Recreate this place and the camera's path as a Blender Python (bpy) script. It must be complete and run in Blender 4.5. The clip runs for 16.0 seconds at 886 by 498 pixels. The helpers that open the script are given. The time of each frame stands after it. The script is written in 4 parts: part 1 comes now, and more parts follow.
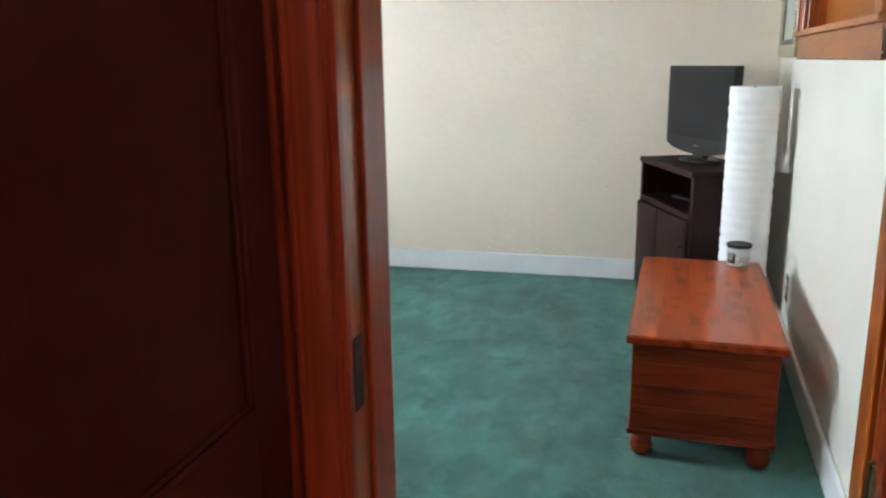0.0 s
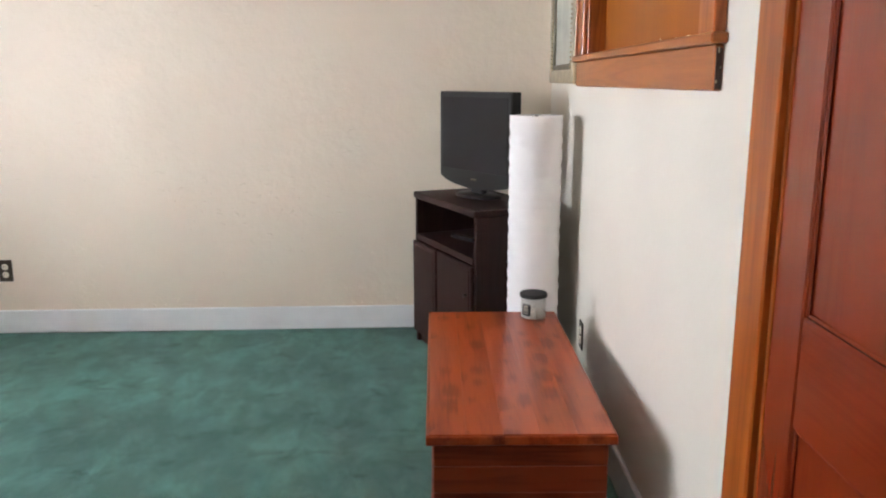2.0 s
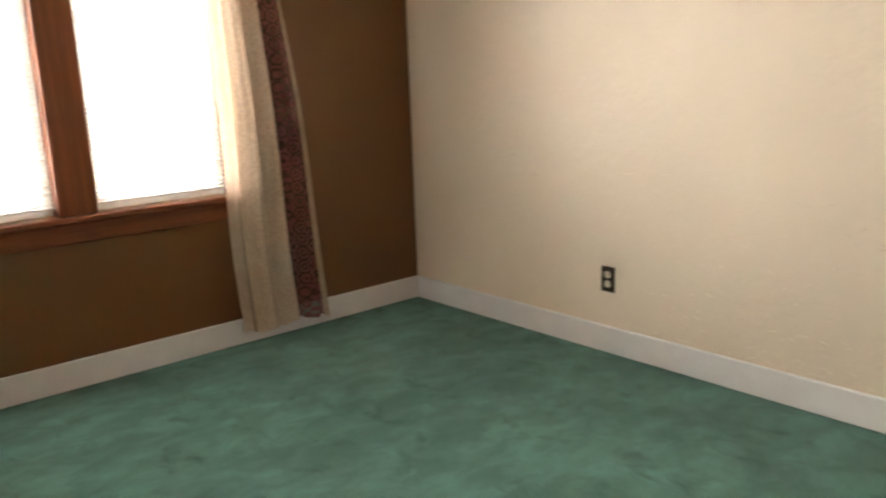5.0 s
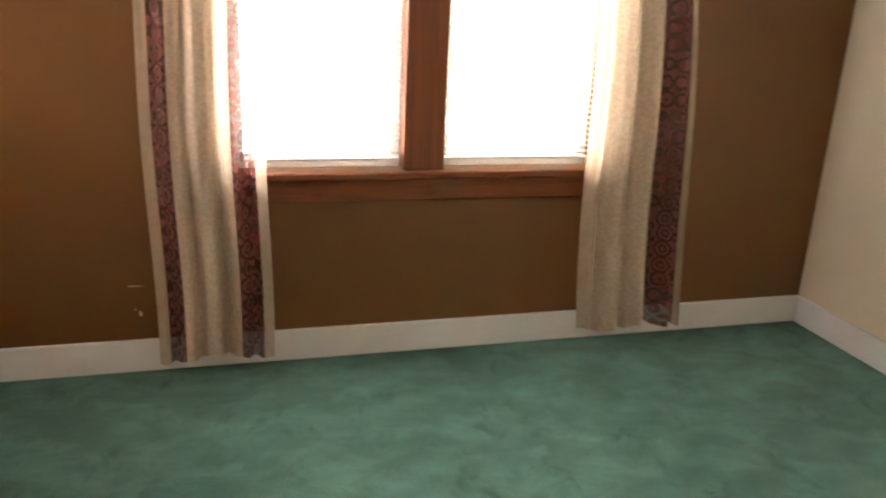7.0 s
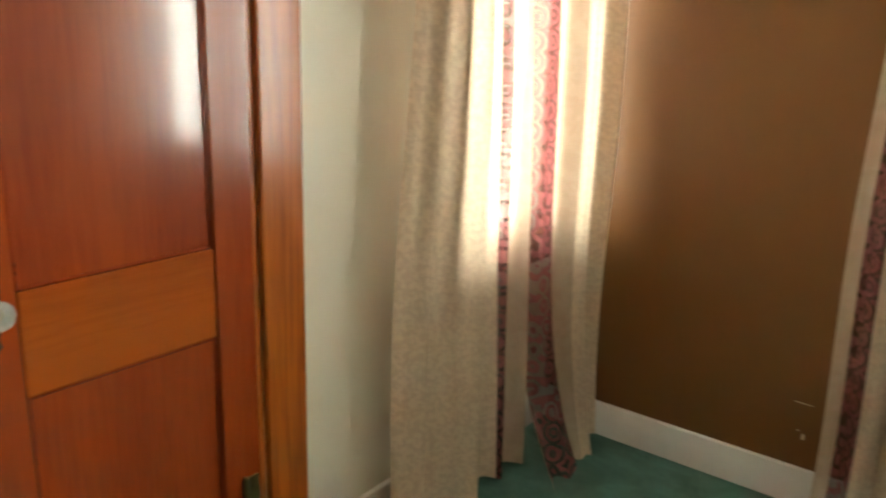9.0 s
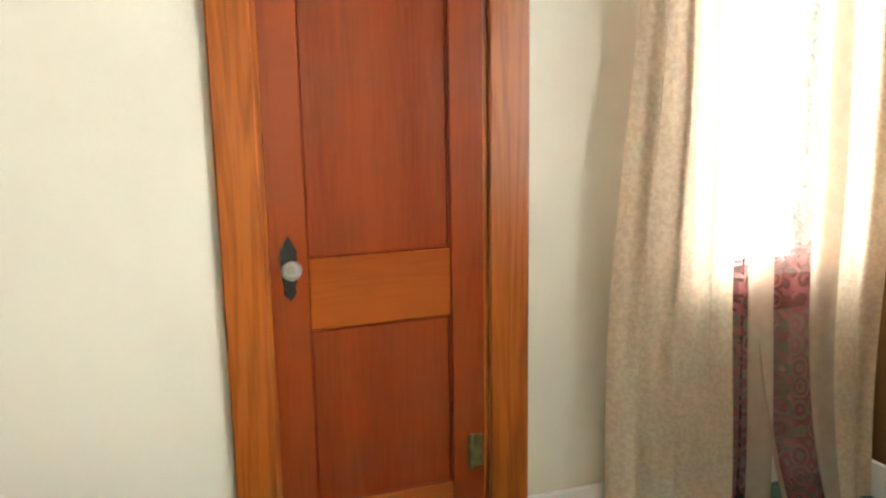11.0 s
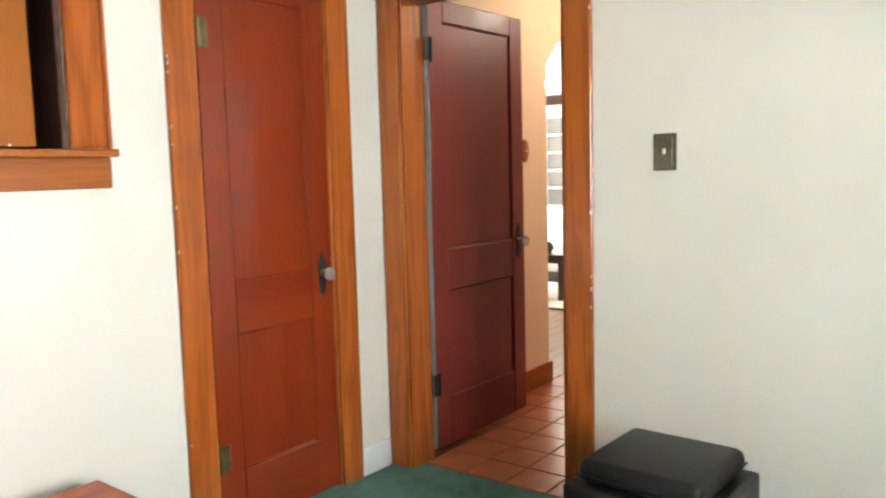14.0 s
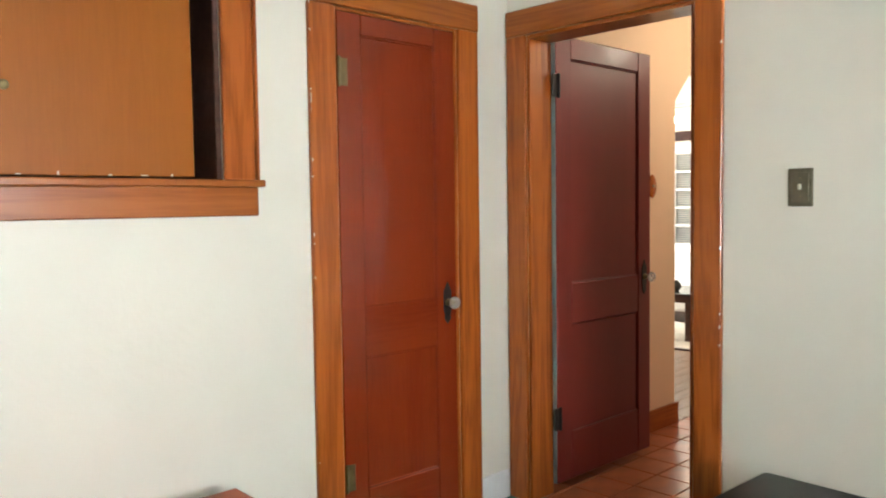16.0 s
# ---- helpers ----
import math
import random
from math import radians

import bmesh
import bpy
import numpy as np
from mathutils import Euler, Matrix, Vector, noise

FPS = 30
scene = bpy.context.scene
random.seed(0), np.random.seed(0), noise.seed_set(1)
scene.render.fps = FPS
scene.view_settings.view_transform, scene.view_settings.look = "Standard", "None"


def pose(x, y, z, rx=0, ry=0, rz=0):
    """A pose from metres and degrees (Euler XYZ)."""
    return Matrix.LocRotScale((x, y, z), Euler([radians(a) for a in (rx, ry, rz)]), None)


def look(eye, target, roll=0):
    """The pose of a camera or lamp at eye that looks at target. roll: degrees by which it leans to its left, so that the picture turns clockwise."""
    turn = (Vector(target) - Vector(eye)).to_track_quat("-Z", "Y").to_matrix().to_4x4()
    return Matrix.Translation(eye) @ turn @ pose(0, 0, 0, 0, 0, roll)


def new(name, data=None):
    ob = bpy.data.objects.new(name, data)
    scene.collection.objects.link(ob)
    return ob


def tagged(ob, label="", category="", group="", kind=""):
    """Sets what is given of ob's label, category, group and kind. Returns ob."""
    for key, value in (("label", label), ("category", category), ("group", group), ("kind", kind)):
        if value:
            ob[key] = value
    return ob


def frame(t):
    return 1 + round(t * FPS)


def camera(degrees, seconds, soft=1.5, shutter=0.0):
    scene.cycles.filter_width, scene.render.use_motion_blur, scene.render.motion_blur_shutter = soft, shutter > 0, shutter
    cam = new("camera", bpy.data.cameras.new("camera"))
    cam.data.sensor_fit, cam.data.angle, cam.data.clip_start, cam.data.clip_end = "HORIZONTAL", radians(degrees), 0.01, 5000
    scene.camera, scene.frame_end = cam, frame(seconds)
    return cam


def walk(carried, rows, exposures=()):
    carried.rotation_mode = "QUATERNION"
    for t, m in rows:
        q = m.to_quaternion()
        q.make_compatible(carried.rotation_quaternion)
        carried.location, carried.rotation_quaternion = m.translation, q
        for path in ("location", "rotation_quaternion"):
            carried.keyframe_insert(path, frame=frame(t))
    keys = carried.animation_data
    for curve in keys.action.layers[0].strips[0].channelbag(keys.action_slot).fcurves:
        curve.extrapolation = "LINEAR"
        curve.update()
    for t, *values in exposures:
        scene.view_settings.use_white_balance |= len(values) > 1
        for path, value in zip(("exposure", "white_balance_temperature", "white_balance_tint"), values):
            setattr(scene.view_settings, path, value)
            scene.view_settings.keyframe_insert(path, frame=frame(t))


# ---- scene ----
cam = camera(58.9, 16.0, 2.0, 0.35)

PATH = [
    (0, (-0.537, -1.019, 1.304), (-1.043, 0.86, 0.839), -0.8),
    (0.5, (-0.544, -0.843, 1.306), (-0.913, 1.07, 0.855), 0.0),
    (1, (-0.576, -0.693, 1.304), (-0.783, 1.248, 0.868), 0.4),
    (1.5, (-0.625, -0.539, 1.332), (-0.62, 1.417, 0.916), 0.3),
    (2, (-0.628, -0.391, 1.314), (-0.543, 1.563, 0.895), -0.1),
    (2.5, (-0.572, -0.192, 1.325), (-0.505, 1.763, 0.908), -0.1),
    (3, (-0.541, 0.001, 1.32), (-0.613, 1.949, 0.874), 0.0),
    (3.5, (-0.547, 0.223, 1.333), (-0.948, 2.127, 0.869), -0.6),
    (4, (-0.619, 0.41, 1.319), (-1.359, 2.212, 0.867), -1.5),
    (4.5, (-0.563, 0.69, 1.296), (-1.713, 2.27, 0.872), -1.3),
    (5, (-0.674, 0.954, 1.266), (-2.15, 2.231, 0.827), -2.0),
    (5.2, (-0.732, 0.994, 1.261), (-2.282, 2.173, 0.806), -1.6),
    (7.3, (-1.411, 1.242, 1.372), (-3.273, 1.611, 0.741), 2.8),
    (7.5, (-1.483, 1.27, 1.367), (-3.365, 1.501, 0.73), 2.6),
    (8, (-1.688, 1.373, 1.394), (-3.562, 1.101, 0.751), 0.3),
    (8.5, (-1.667, 1.251, 1.356), (-3.451, 0.532, 0.807), 1.8),
    (9, (-1.737, 1.334, 1.359), (-3.265, 0.156, 0.834), 1.8),
    (9.2, (-1.751, 1.382, 1.363), (-3.17, 0.064, 0.865), 1.5),
    (11.3, (-1.974, 2.108, 1.306), (-2.501, 0.209, 0.966), -1.6),
    (11.5, (-1.989, 2.154, 1.305), (-2.417, 0.228, 0.977), -2.0),
    (12, (-2.066, 2.233, 1.363), (-2.218, 0.275, 0.988), -2.2),
    (12.5, (-2.147, 2.387, 1.381), (-1.963, 0.429, 1.019), -2.9),
    (13, (-2.203, 2.48, 1.36), (-1.652, 0.576, 1.095), -2.8),
    (13.5, (-2.25, 2.559, 1.343), (-1.3, 0.813, 1.117), -1.7),
    (14, (-2.283, 2.615, 1.33), (-1.093, 1.021, 1.122), -1.5),
    (14.5, (-2.292, 2.631, 1.326), (-0.994, 1.121, 1.139), -1.1),
    (15, (-2.3, 2.644, 1.323), (-0.95, 1.177, 1.159), -0.7),
    (15.5, (-2.309, 2.66, 1.32), (-0.937, 1.212, 1.177), -0.5),
    (16, (-2.314, 2.668, 1.318), (-0.887, 1.27, 1.207), -0.8),
]
EXPOSURE = [
    (0.0, 0.12, 5350, 2), (0.5, -0.07, 5550, 5), (1.5, -0.04, 5800, 10), (2.5, 0.0, 5900, 16), (3.0, 0.0, 6050, 15), (3.5, 0.0, 6400, 15), (4.5, -0.32, 7300, 16), (5.0, -0.25, 7100, 13),
    (7.5, 0.30, 7150, 12), (8.0, 0.45, 7400, 10), (8.5, 0.42, 7400, 6), (9.0, -0.02, 7200, 0), (11.5, 0.50, 6400, 4), (12.0, 0.30, 6150, 4), (12.5, 0.10, 6300, 2), (13.0, 0.05, 5850, 2), (13.5, 0.25, 5700, 3), (14.0, 0.38, 5850, 4), (14.5, 0.30, 5850, 4), (15.0, 0.06, 5900, 4), (16.0, 0.01, 5950, 4)]
walk(cam, [(t, look(eye, target, roll)) for t, eye, target, roll in PATH], EXPOSURE)

# ---- light ----
world = bpy.data.worlds.new("sky")
scene.world = world
world.use_nodes = True
_n = world.node_tree.nodes
_sky = _n.new("ShaderNodeTexSky")
_sky.sky_type = "NISHITA"
_sky.sun_disc = False
_sky.sun_elevation = radians(50)
_sky.sun_rotation = radians(200)
_bg = _n["Background"]
_bg.inputs["Strength"].default_value = 0.15
world.node_tree.links.new(_sky.outputs[0], _bg.inputs[0])


def area(name, loc, target, sx, sy, power, color=(1, 1, 1)):
    d = bpy.data.lights.new(name, "AREA")
    d.shape, d.size, d.size_y, d.energy, d.color = "RECTANGLE", sx, sy, power, color
    ob = new(name, d)
    ob.matrix_world = look(loc, target)
    return ob


W, N = -4.11, 3.725          # west and north wall faces; east wall x = 0, south wall y = 0
CEIL = 2.45
TH = 0.14                    # wall thickness
WIN_Z0, WIN_Z1 = 0.738, 2.02
area("window_daylight_west_a", (W - 0.22, 1.55, 1.40), (0, 1.55, 1.3), 0.60, 1.30, 62, (1.0, 0.97, 0.93))
area("window_daylight_west_b", (W - 0.22, 2.30, 1.40), (0, 2.30, 1.3), 0.60, 1.30, 62, (1.0, 0.97, 0.93))
area("window_daylight_south", (-3.725, -0.22, 1.40), (-3.725, 3, 1.3), 0.50, 1.30, 32, (1.0, 0.97, 0.93))

# ---- materials ----


def mat(name, color, rough=0.6, metal=0.0, var=0.12, scale=3.0, bump=0.0, bscale=60.0, coords="Object", dist=0.002, spec=0.5):
    m = bpy.data.materials.new(name)
    m.use_nodes = True
    nt = m.node_tree
    b = nt.nodes["Principled BSDF"]
    b.inputs["Roughness"].default_value = rough
    b.inputs["Metallic"].default_value = metal
    b.inputs["Specular IOR Level"].default_value = spec
    tc = nt.nodes.new("ShaderNodeTexCoord")
    geo = nt.nodes.new("ShaderNodeNewGeometry")
    src = geo.outputs["Position"] if coords == "World" else tc.outputs["Object"]
    n1 = nt.nodes.new("ShaderNodeTexNoise")
    n1.inputs["Scale"].default_value = scale
    n1.inputs["Detail"].default_value = 6
    nt.links.new(src, n1.inputs["Vector"])
    r = nt.nodes.new("ShaderNodeValToRGB")
    r.color_ramp.elements[0].position, r.color_ramp.elements[1].position = 0.3, 0.7
    r.color_ramp.elements[0].color = (*[c * (1 - var) for c in color], 1)
    r.color_ramp.elements[1].color = (*[min(1, c * (1 + var)) for c in color], 1)
    nt.links.new(n1.outputs["Fac"], r.inputs[0])
    nt.links.new(r.outputs[0], b.inputs["Base Color"])
    if bump:
        n2 = nt.nodes.new("ShaderNodeTexNoise")
        n2.inputs["Scale"].default_value = bscale
        n2.inputs["Detail"].default_value = 5
        nt.links.new(src, n2.inputs["Vector"])
        bp = nt.nodes.new("ShaderNodeBump")
        bp.inputs["Strength"].default_value = bump
        bp.inputs["Distance"].default_value = dist
        nt.links.new(n2.outputs["Fac"], bp.inputs["Height"])
        nt.links.new(bp.outputs[0], b.inputs["Normal"])
    return m


def wood(name, dark, light, rough=0.35, axis="Z", rings=7.0, wob=2.0, coat=0.0, knots=0.0, spec=0.3):
    """Timber with grain running along one axis of the piece."""
    m = bpy.data.materials.new(name)
    m.use_nodes = True
    nt = m.node_tree
    b = nt.nodes["Principled BSDF"]
    b.inputs["Roughness"].default_value = rough
    b.inputs["Coat Weight"].default_value = coat
    b.inputs["Specular IOR Level"].default_value = spec
    b.inputs["Coat Roughness"].default_value = 0.09
    tc = nt.nodes.new("ShaderNodeTexCoord")
    info = nt.nodes.new("ShaderNodeObjectInfo")
    mp = nt.nodes.new("ShaderNodeMapping")
    sc = [9.0, 9.0, 9.0]
    sc["XYZ".index(axis)] = 0.55
    mp.inputs["Scale"].default_value = sc
    mul = nt.nodes.new("ShaderNodeMath")
    mul.operation = "MULTIPLY"
    mul.inputs[1].default_value = 37.0
    nt.links.new(info.outputs["Random"], mul.inputs[0])
    comb = nt.nodes.new("ShaderNodeCombineXYZ")
    for i in range(3):
        nt.links.new(mul.outputs[0], comb.inputs[i])
    nt.links.new(tc.outputs["Object"], mp.inputs["Vector"])
    nt.links.new(comb.outputs[0], mp.inputs["Location"])
    n1 = nt.nodes.new("ShaderNodeTexNoise")
    n1.inputs["Scale"].default_value = wob
    n1.inputs["Detail"].default_value = 3
    n1.inputs["Distortion"].default_value = 0.8
    nt.links.new(mp.outputs[0], n1.inputs["Vector"])
    ring = nt.nodes.new("ShaderNodeMath")
    ring.operation = "MULTIPLY"
    ring.inputs[1].default_value = rings
    nt.links.new(n1.outputs["Fac"], ring.inputs[0])
    fr = nt.nodes.new("ShaderNodeMath")
    fr.operation = "PINGPONG"
    fr.inputs[1].default_value = 0.5
    nt.links.new(ring.outputs[0], fr.inputs[0])
    n2 = nt.nodes.new("ShaderNodeTexNoise")
    n2.inputs["Scale"].default_value = 14
    n2.inputs["Detail"].default_value = 8
    nt.links.new(mp.outputs[0], n2.inputs["Vector"])
    add = nt.nodes.new("ShaderNodeMath")
    add.operation = "MULTIPLY_ADD"
    add.inputs[1].default_value = 0.7
    nt.links.new(n2.outputs["Fac"], add.inputs[0])
    nt.links.new(fr.outputs[0], add.inputs[2])
    r = nt.nodes.new("ShaderNodeValToRGB")
    r.color_ramp.elements[0].position, r.color_ramp.elements[1].position = 0.12, 0.75
    r.color_ramp.elements[0].color, r.color_ramp.elements[1].color = (*dark, 1), (*light, 1)
    nt.links.new(add.outputs[0], r.inputs[0])
    out = r.outputs[0]
    if knots:
        v = nt.nodes.new("ShaderNodeTexVoronoi")
        v.inputs["Scale"].default_value = knots
        v.voronoi_dimensions = "2D" if axis == "Y" else "3D"
        mp2 = nt.nodes.new("ShaderNodeMapping")
        s2 = [1.0, 1.0, 1.0]
        s2["XYZ".index(axis)] = 0.55
        mp2.inputs["Scale"].default_value = s2
        nt.links.new(tc.outputs["Object"], mp2.inputs["Vector"])
        nt.links.new(mp2.outputs[0], v.inputs["Vector"])
        rk = nt.nodes.new("ShaderNodeValToRGB")
        rk.color_ramp.elements[0].position, rk.color_ramp.elements[1].position = -0.0, 0.24
        rk.color_ramp.elements[0].color = (0.34, 0.20, 0.16, 1)
        rk.color_ramp.elements[1].color = (1, 1, 1, 1)
        nt.links.new(comb.outputs[0], mp2.inputs["Location"])
        sp = nt.nodes.new("ShaderNodeSeparateColor")
        nt.links.new(v.outputs["Color"], sp.inputs[0])
        fewer = nt.nodes.new("ShaderNodeMath")
        fewer.operation = "MULTIPLY_ADD"
        fewer.inputs[1].default_value = -0.50
        nt.links.new(sp.outputs[0], fewer.inputs[0])
        nt.links.new(v.outputs["Distance"], fewer.inputs[2])
        ragged = nt.nodes.new("ShaderNodeMath")
        ragged.operation = "MULTIPLY_ADD"
        ragged.inputs[1].default_value = 0.45
        nt.links.new(n2.outputs["Fac"], ragged.inputs[0])
        nt.links.new(fewer.outputs[0], ragged.inputs[2])
        nt.links.new(ragged.outputs[0], rk.inputs[0])
        mx = nt.nodes.new("ShaderNodeMix")
        mx.data_type, mx.blend_type = "RGBA", "MULTIPLY"
        mx.inputs["Factor"].default_value = 0.55
        nt.links.new(out, mx.inputs["A"])
        nt.links.new(rk.outputs[0], mx.inputs["B"])
        out = mx.outputs["Result"]
    nt.links.new(out, b.inputs["Base Color"])
    bp = nt.nodes.new("ShaderNodeBump")
    bp.inputs["Strength"].default_value = 0.04
    bp.inputs["Distance"].default_value = 0.001
    nt.links.new(n2.outputs["Fac"], bp.inputs["Height"])
    nt.links.new(bp.outputs[0], b.inputs["Normal"])
    return m


def cloth(name, color, color2, trans=0.45, scale=26.0, thr=0.5, rings=False, clear=0.0):
    m = bpy.data.materials.new(name)
    m.use_nodes = True
    nt = m.node_tree
    nt.nodes.remove(nt.nodes["Principled BSDF"])
    tc = nt.nodes.new("ShaderNodeTexCoord")
    n1 = nt.nodes.new("ShaderNodeTexNoise")
    n1.inputs["Scale"].default_value = scale
    n1.inputs["Detail"].default_value = 4
    nt.links.new(tc.outputs["Object"], n1.inputs["Vector"])
    r = nt.nodes.new("ShaderNodeValToRGB")
    r.color_ramp.elements[0].position, r.color_ramp.elements[1].position = thr - 0.08, thr + 0.08
    r.color_ramp.elements[0].color, r.color_ramp.elements[1].color = (*color, 1), (*color2, 1)
    nt.links.new(n1.outputs["Fac"], r.inputs[0])
    if rings:
        v = nt.nodes.new("ShaderNodeTexVoronoi")
        v.inputs["Scale"].default_value = 15
        v.inputs["Randomness"].default_value = 0.2
        nt.links.new(tc.outputs["Object"], v.inputs["Vector"])
        w = nt.nodes.new("ShaderNodeMath")
        w.operation = "MULTIPLY_ADD"
        w.inputs[1].default_value = 7.0
        nt.links.new(v.outputs["Distance"], w.inputs[0])
        nt.links.new(n1.outputs["Fac"], w.inputs[2])
        pp = nt.nodes.new("ShaderNodeMath")
        pp.operation = "PINGPONG"
        pp.inputs[1].default_value = 1.0
        nt.links.new(w.outputs[0], pp.inputs[0])
        nt.links.new(pp.outputs[0], r.inputs[0])
    d = nt.nodes.new("ShaderNodeBsdfDiffuse")
    t = nt.nodes.new("ShaderNodeBsdfTranslucent")
    g = nt.nodes.new("ShaderNodeBsdfGlossy")
    g.inputs["Roughness"].default_value = 0.45
    mx, mg = nt.nodes.new("ShaderNodeMixShader"), nt.nodes.new("ShaderNodeMixShader")
    mx.inputs[0].default_value = trans
    mg.inputs[0].default_value = 0.05
    for s in (d, t):
        nt.links.new(r.outputs[0], s.inputs["Color"])
    nt.links.new(d.outputs[0], mx.inputs[1])
    nt.links.new(t.outputs[0], mx.inputs[2])
    nt.links.new(mx.outputs[0], mg.inputs[1])
    nt.links.new(g.outputs[0], mg.inputs[2])
    last = mg
    if clear:
        tr, mc = nt.nodes.new("ShaderNodeBsdfTransparent"), nt.nodes.new("ShaderNodeMixShader")
        mc.inputs[0].default_value = clear
        nt.links.new(mg.outputs[0], mc.inputs[1])
        nt.links.new(tr.outputs[0], mc.inputs[2])
        last = mc
    nt.links.new(last.outputs[0], nt.nodes["Material Output"].inputs["Surface"])
    return m


def glass(name, tint=(1, 1, 1), rough=0.0, solid=True):
    m = bpy.data.materials.new(name)
    m.use_nodes = True
    b = m.node_tree.nodes["Principled BSDF"]
    b.inputs["Base Color"].default_value = (*tint, 1)
    b.inputs["Roughness"].default_value = rough
    b.inputs["Transmission Weight"].default_value = 1.0
    b.inputs["IOR"].default_value = 1.5 if solid else 1.05
    return m


def carpet(name, color):
    """Cut pile with the nap brushed both ways and darker tread marks."""
    m = bpy.data.materials.new(name)
    m.use_nodes = True
    nt = m.node_tree
    b = nt.nodes["Principled BSDF"]
    b.inputs["Roughness"].default_value = 0.95
    b.inputs["Sheen Weight"].default_value = 0.10
    b.inputs["Specular IOR Level"].default_value = 0.1
    geo = nt.nodes.new("ShaderNodeNewGeometry")

    def layer(scale, lo, hi, c0, c1, stretch=(1, 1, 1), distortion=0.0, turn=0.0, detail=5, rough=0.5):
        mp = nt.nodes.new("ShaderNodeMapping")
        mp.inputs["Scale"].default_value = stretch
        mp.inputs["Rotation"].default_value = (0, 0, turn)
        nt.links.new(geo.outputs["Position"], mp.inputs["Vector"])
        n = nt.nodes.new("ShaderNodeTexNoise")
        n.inputs["Scale"].default_value = scale
        n.inputs["Detail"].default_value = detail
        n.inputs["Roughness"].default_value = rough
        n.inputs["Distortion"].default_value = distortion
        nt.links.new(mp.outputs[0], n.inputs["Vector"])
        r = nt.nodes.new("ShaderNodeValToRGB")
        r.color_ramp.elements[0].position, r.color_ramp.elements[1].position = lo, hi
        r.color_ramp.elements[0].color = (c0, c0, c0, 1)
        r.color_ramp.elements[1].color = (c1, c1, c1, 1)
        nt.links.new(n.outputs["Fac"], r.inputs[0])
        return r.outputs[0], n.outputs["Fac"]

    def times(x, y):
        mx = nt.nodes.new("ShaderNodeMix")
        mx.data_type, mx.blend_type = "RGBA", "MULTIPLY"
        mx.inputs["Factor"].default_value = 1.0
        nt.links.new(x, mx.inputs["A"])
        nt.links.new(y, mx.inputs["B"])
        return mx.outputs["Result"]
    base = nt.nodes.new("ShaderNodeRGB")
    base.outputs[0].default_value = (*color, 1)
    nap, _ = layer(1.1, 0.35, 0.65, 0.76, 1.14, (1, 1.6, 1), 0.4, 0.5)
    tread, _ = layer(5.0, 0.56, 0.74, 1.0, 0.55, (1, 1.6, 1), 0.6, 0.3, 9, 0.60)
    brush, _ = layer(7.5, 0.43, 0.70, 0.87, 1.36, (1, 0.6, 1), 0.3, -0.6, 14, 0.66)
    tuft, height = layer(260.0, 0.3, 0.7, 0.72, 1.28, detail=2)
    out = times(times(times(times(base.outputs[0], nap), tread), brush), tuft)
    nt.links.new(out, b.inputs["Base Color"])
    bp = nt.nodes.new("ShaderNodeBump")
    bp.inputs["Strength"].default_value = 0.8
    bp.inputs["Distance"].default_value = 0.005
    nt.links.new(height, bp.inputs["Height"])
    nt.links.new(bp.outputs[0], b.inputs["Normal"])
    return m


def thin_glass(name):
    m = bpy.data.materials.new(name)
    m.use_nodes = True
    nt = m.node_tree
    nt.nodes.remove(nt.nodes["Principled BSDF"])
    t, g, mx = (nt.nodes.new(k) for k in ("ShaderNodeBsdfTransparent", "ShaderNodeBsdfGlossy", "ShaderNodeMixShader"))
    t.inputs["Color"].default_value = (0.95, 0.96, 0.95, 1)
    g.inputs["Roughness"].default_value = 0.03
    mx.inputs[0].default_value = 0.09
    nt.links.new(t.outputs[0], mx.inputs[1])
    nt.links.new(g.outputs[0], mx.inputs[2])
    nt.links.new(mx.outputs[0], nt.nodes["Material Output"].inputs["Surface"])
    return m


M_CREAM = mat("cream_painted_plaster", (0.78, 0.68, 0.55), 0.55, var=0.05, scale=1.3, bump=0.7, bscale=24, coords="World", dist=0.006)
M_WHITE_WALL = mat("off_white_painted_plaster", (0.745, 0.705, 0.615), 0.5, var=0.04, scale=1.5, bump=0.35, bscale=34, coords="World", dist=0.004)
M_BROWN = mat("brown_satin_paint", (0.165, 0.070, 0.019), 0.38, var=0.06, scale=2.0, bump=0.15, bscale=60, coords="World")
M_PEACH = mat("peach_painted_plaster", (0.78, 0.58, 0.40), 0.6, var=0.04, scale=1.5, bump=0.15, coords="World")
M_CEIL = mat("white_ceiling_paint", (0.8, 0.78, 0.74), 0.8, var=0.03, coords="World")
M_BASE = mat("white_gloss_trim_paint", (0.80, 0.80, 0.80), 0.4, var=0.04, scale=8, bump=0.1, bscale=25)
M_CARPET = carpet("teal_carpet", (0.086, 0.200, 0.168))
M_TRIM = wood("orange_varnished_fir", (0.180, 0.035, 0.0048), (0.345, 0.090, 0.0130), 0.28, "Z", 4.5, 1.2, 0.2)
M_TRIM_H = wood("orange_varnished_fir_level", (0.205, 0.048, 0.0065), (0.310, 0.090, 0.0140), 0.33, "X", 4, 1.5, 0.2)
M_TRIM_Y = wood("orange_varnished_fir_along_wall", (0.195, 0.042, 0.006), (0.330, 0.090, 0.013), 0.28, "Y", 4, 1.5, 0.2)
# Fir darkened in colour for window trim that stands against the glare.
M_WINTRIM = wood("backlit_red_fir", (0.130, 0.036, 0.012), (0.215, 0.066, 0.024), 0.4, "Z", 4, 1.5, 0.1)
M_WINTRIM_H = wood("backlit_red_fir_level", (0.130, 0.036, 0.012), (0.215, 0.066, 0.024), 0.4, "X", 4, 1.5, 0.1)
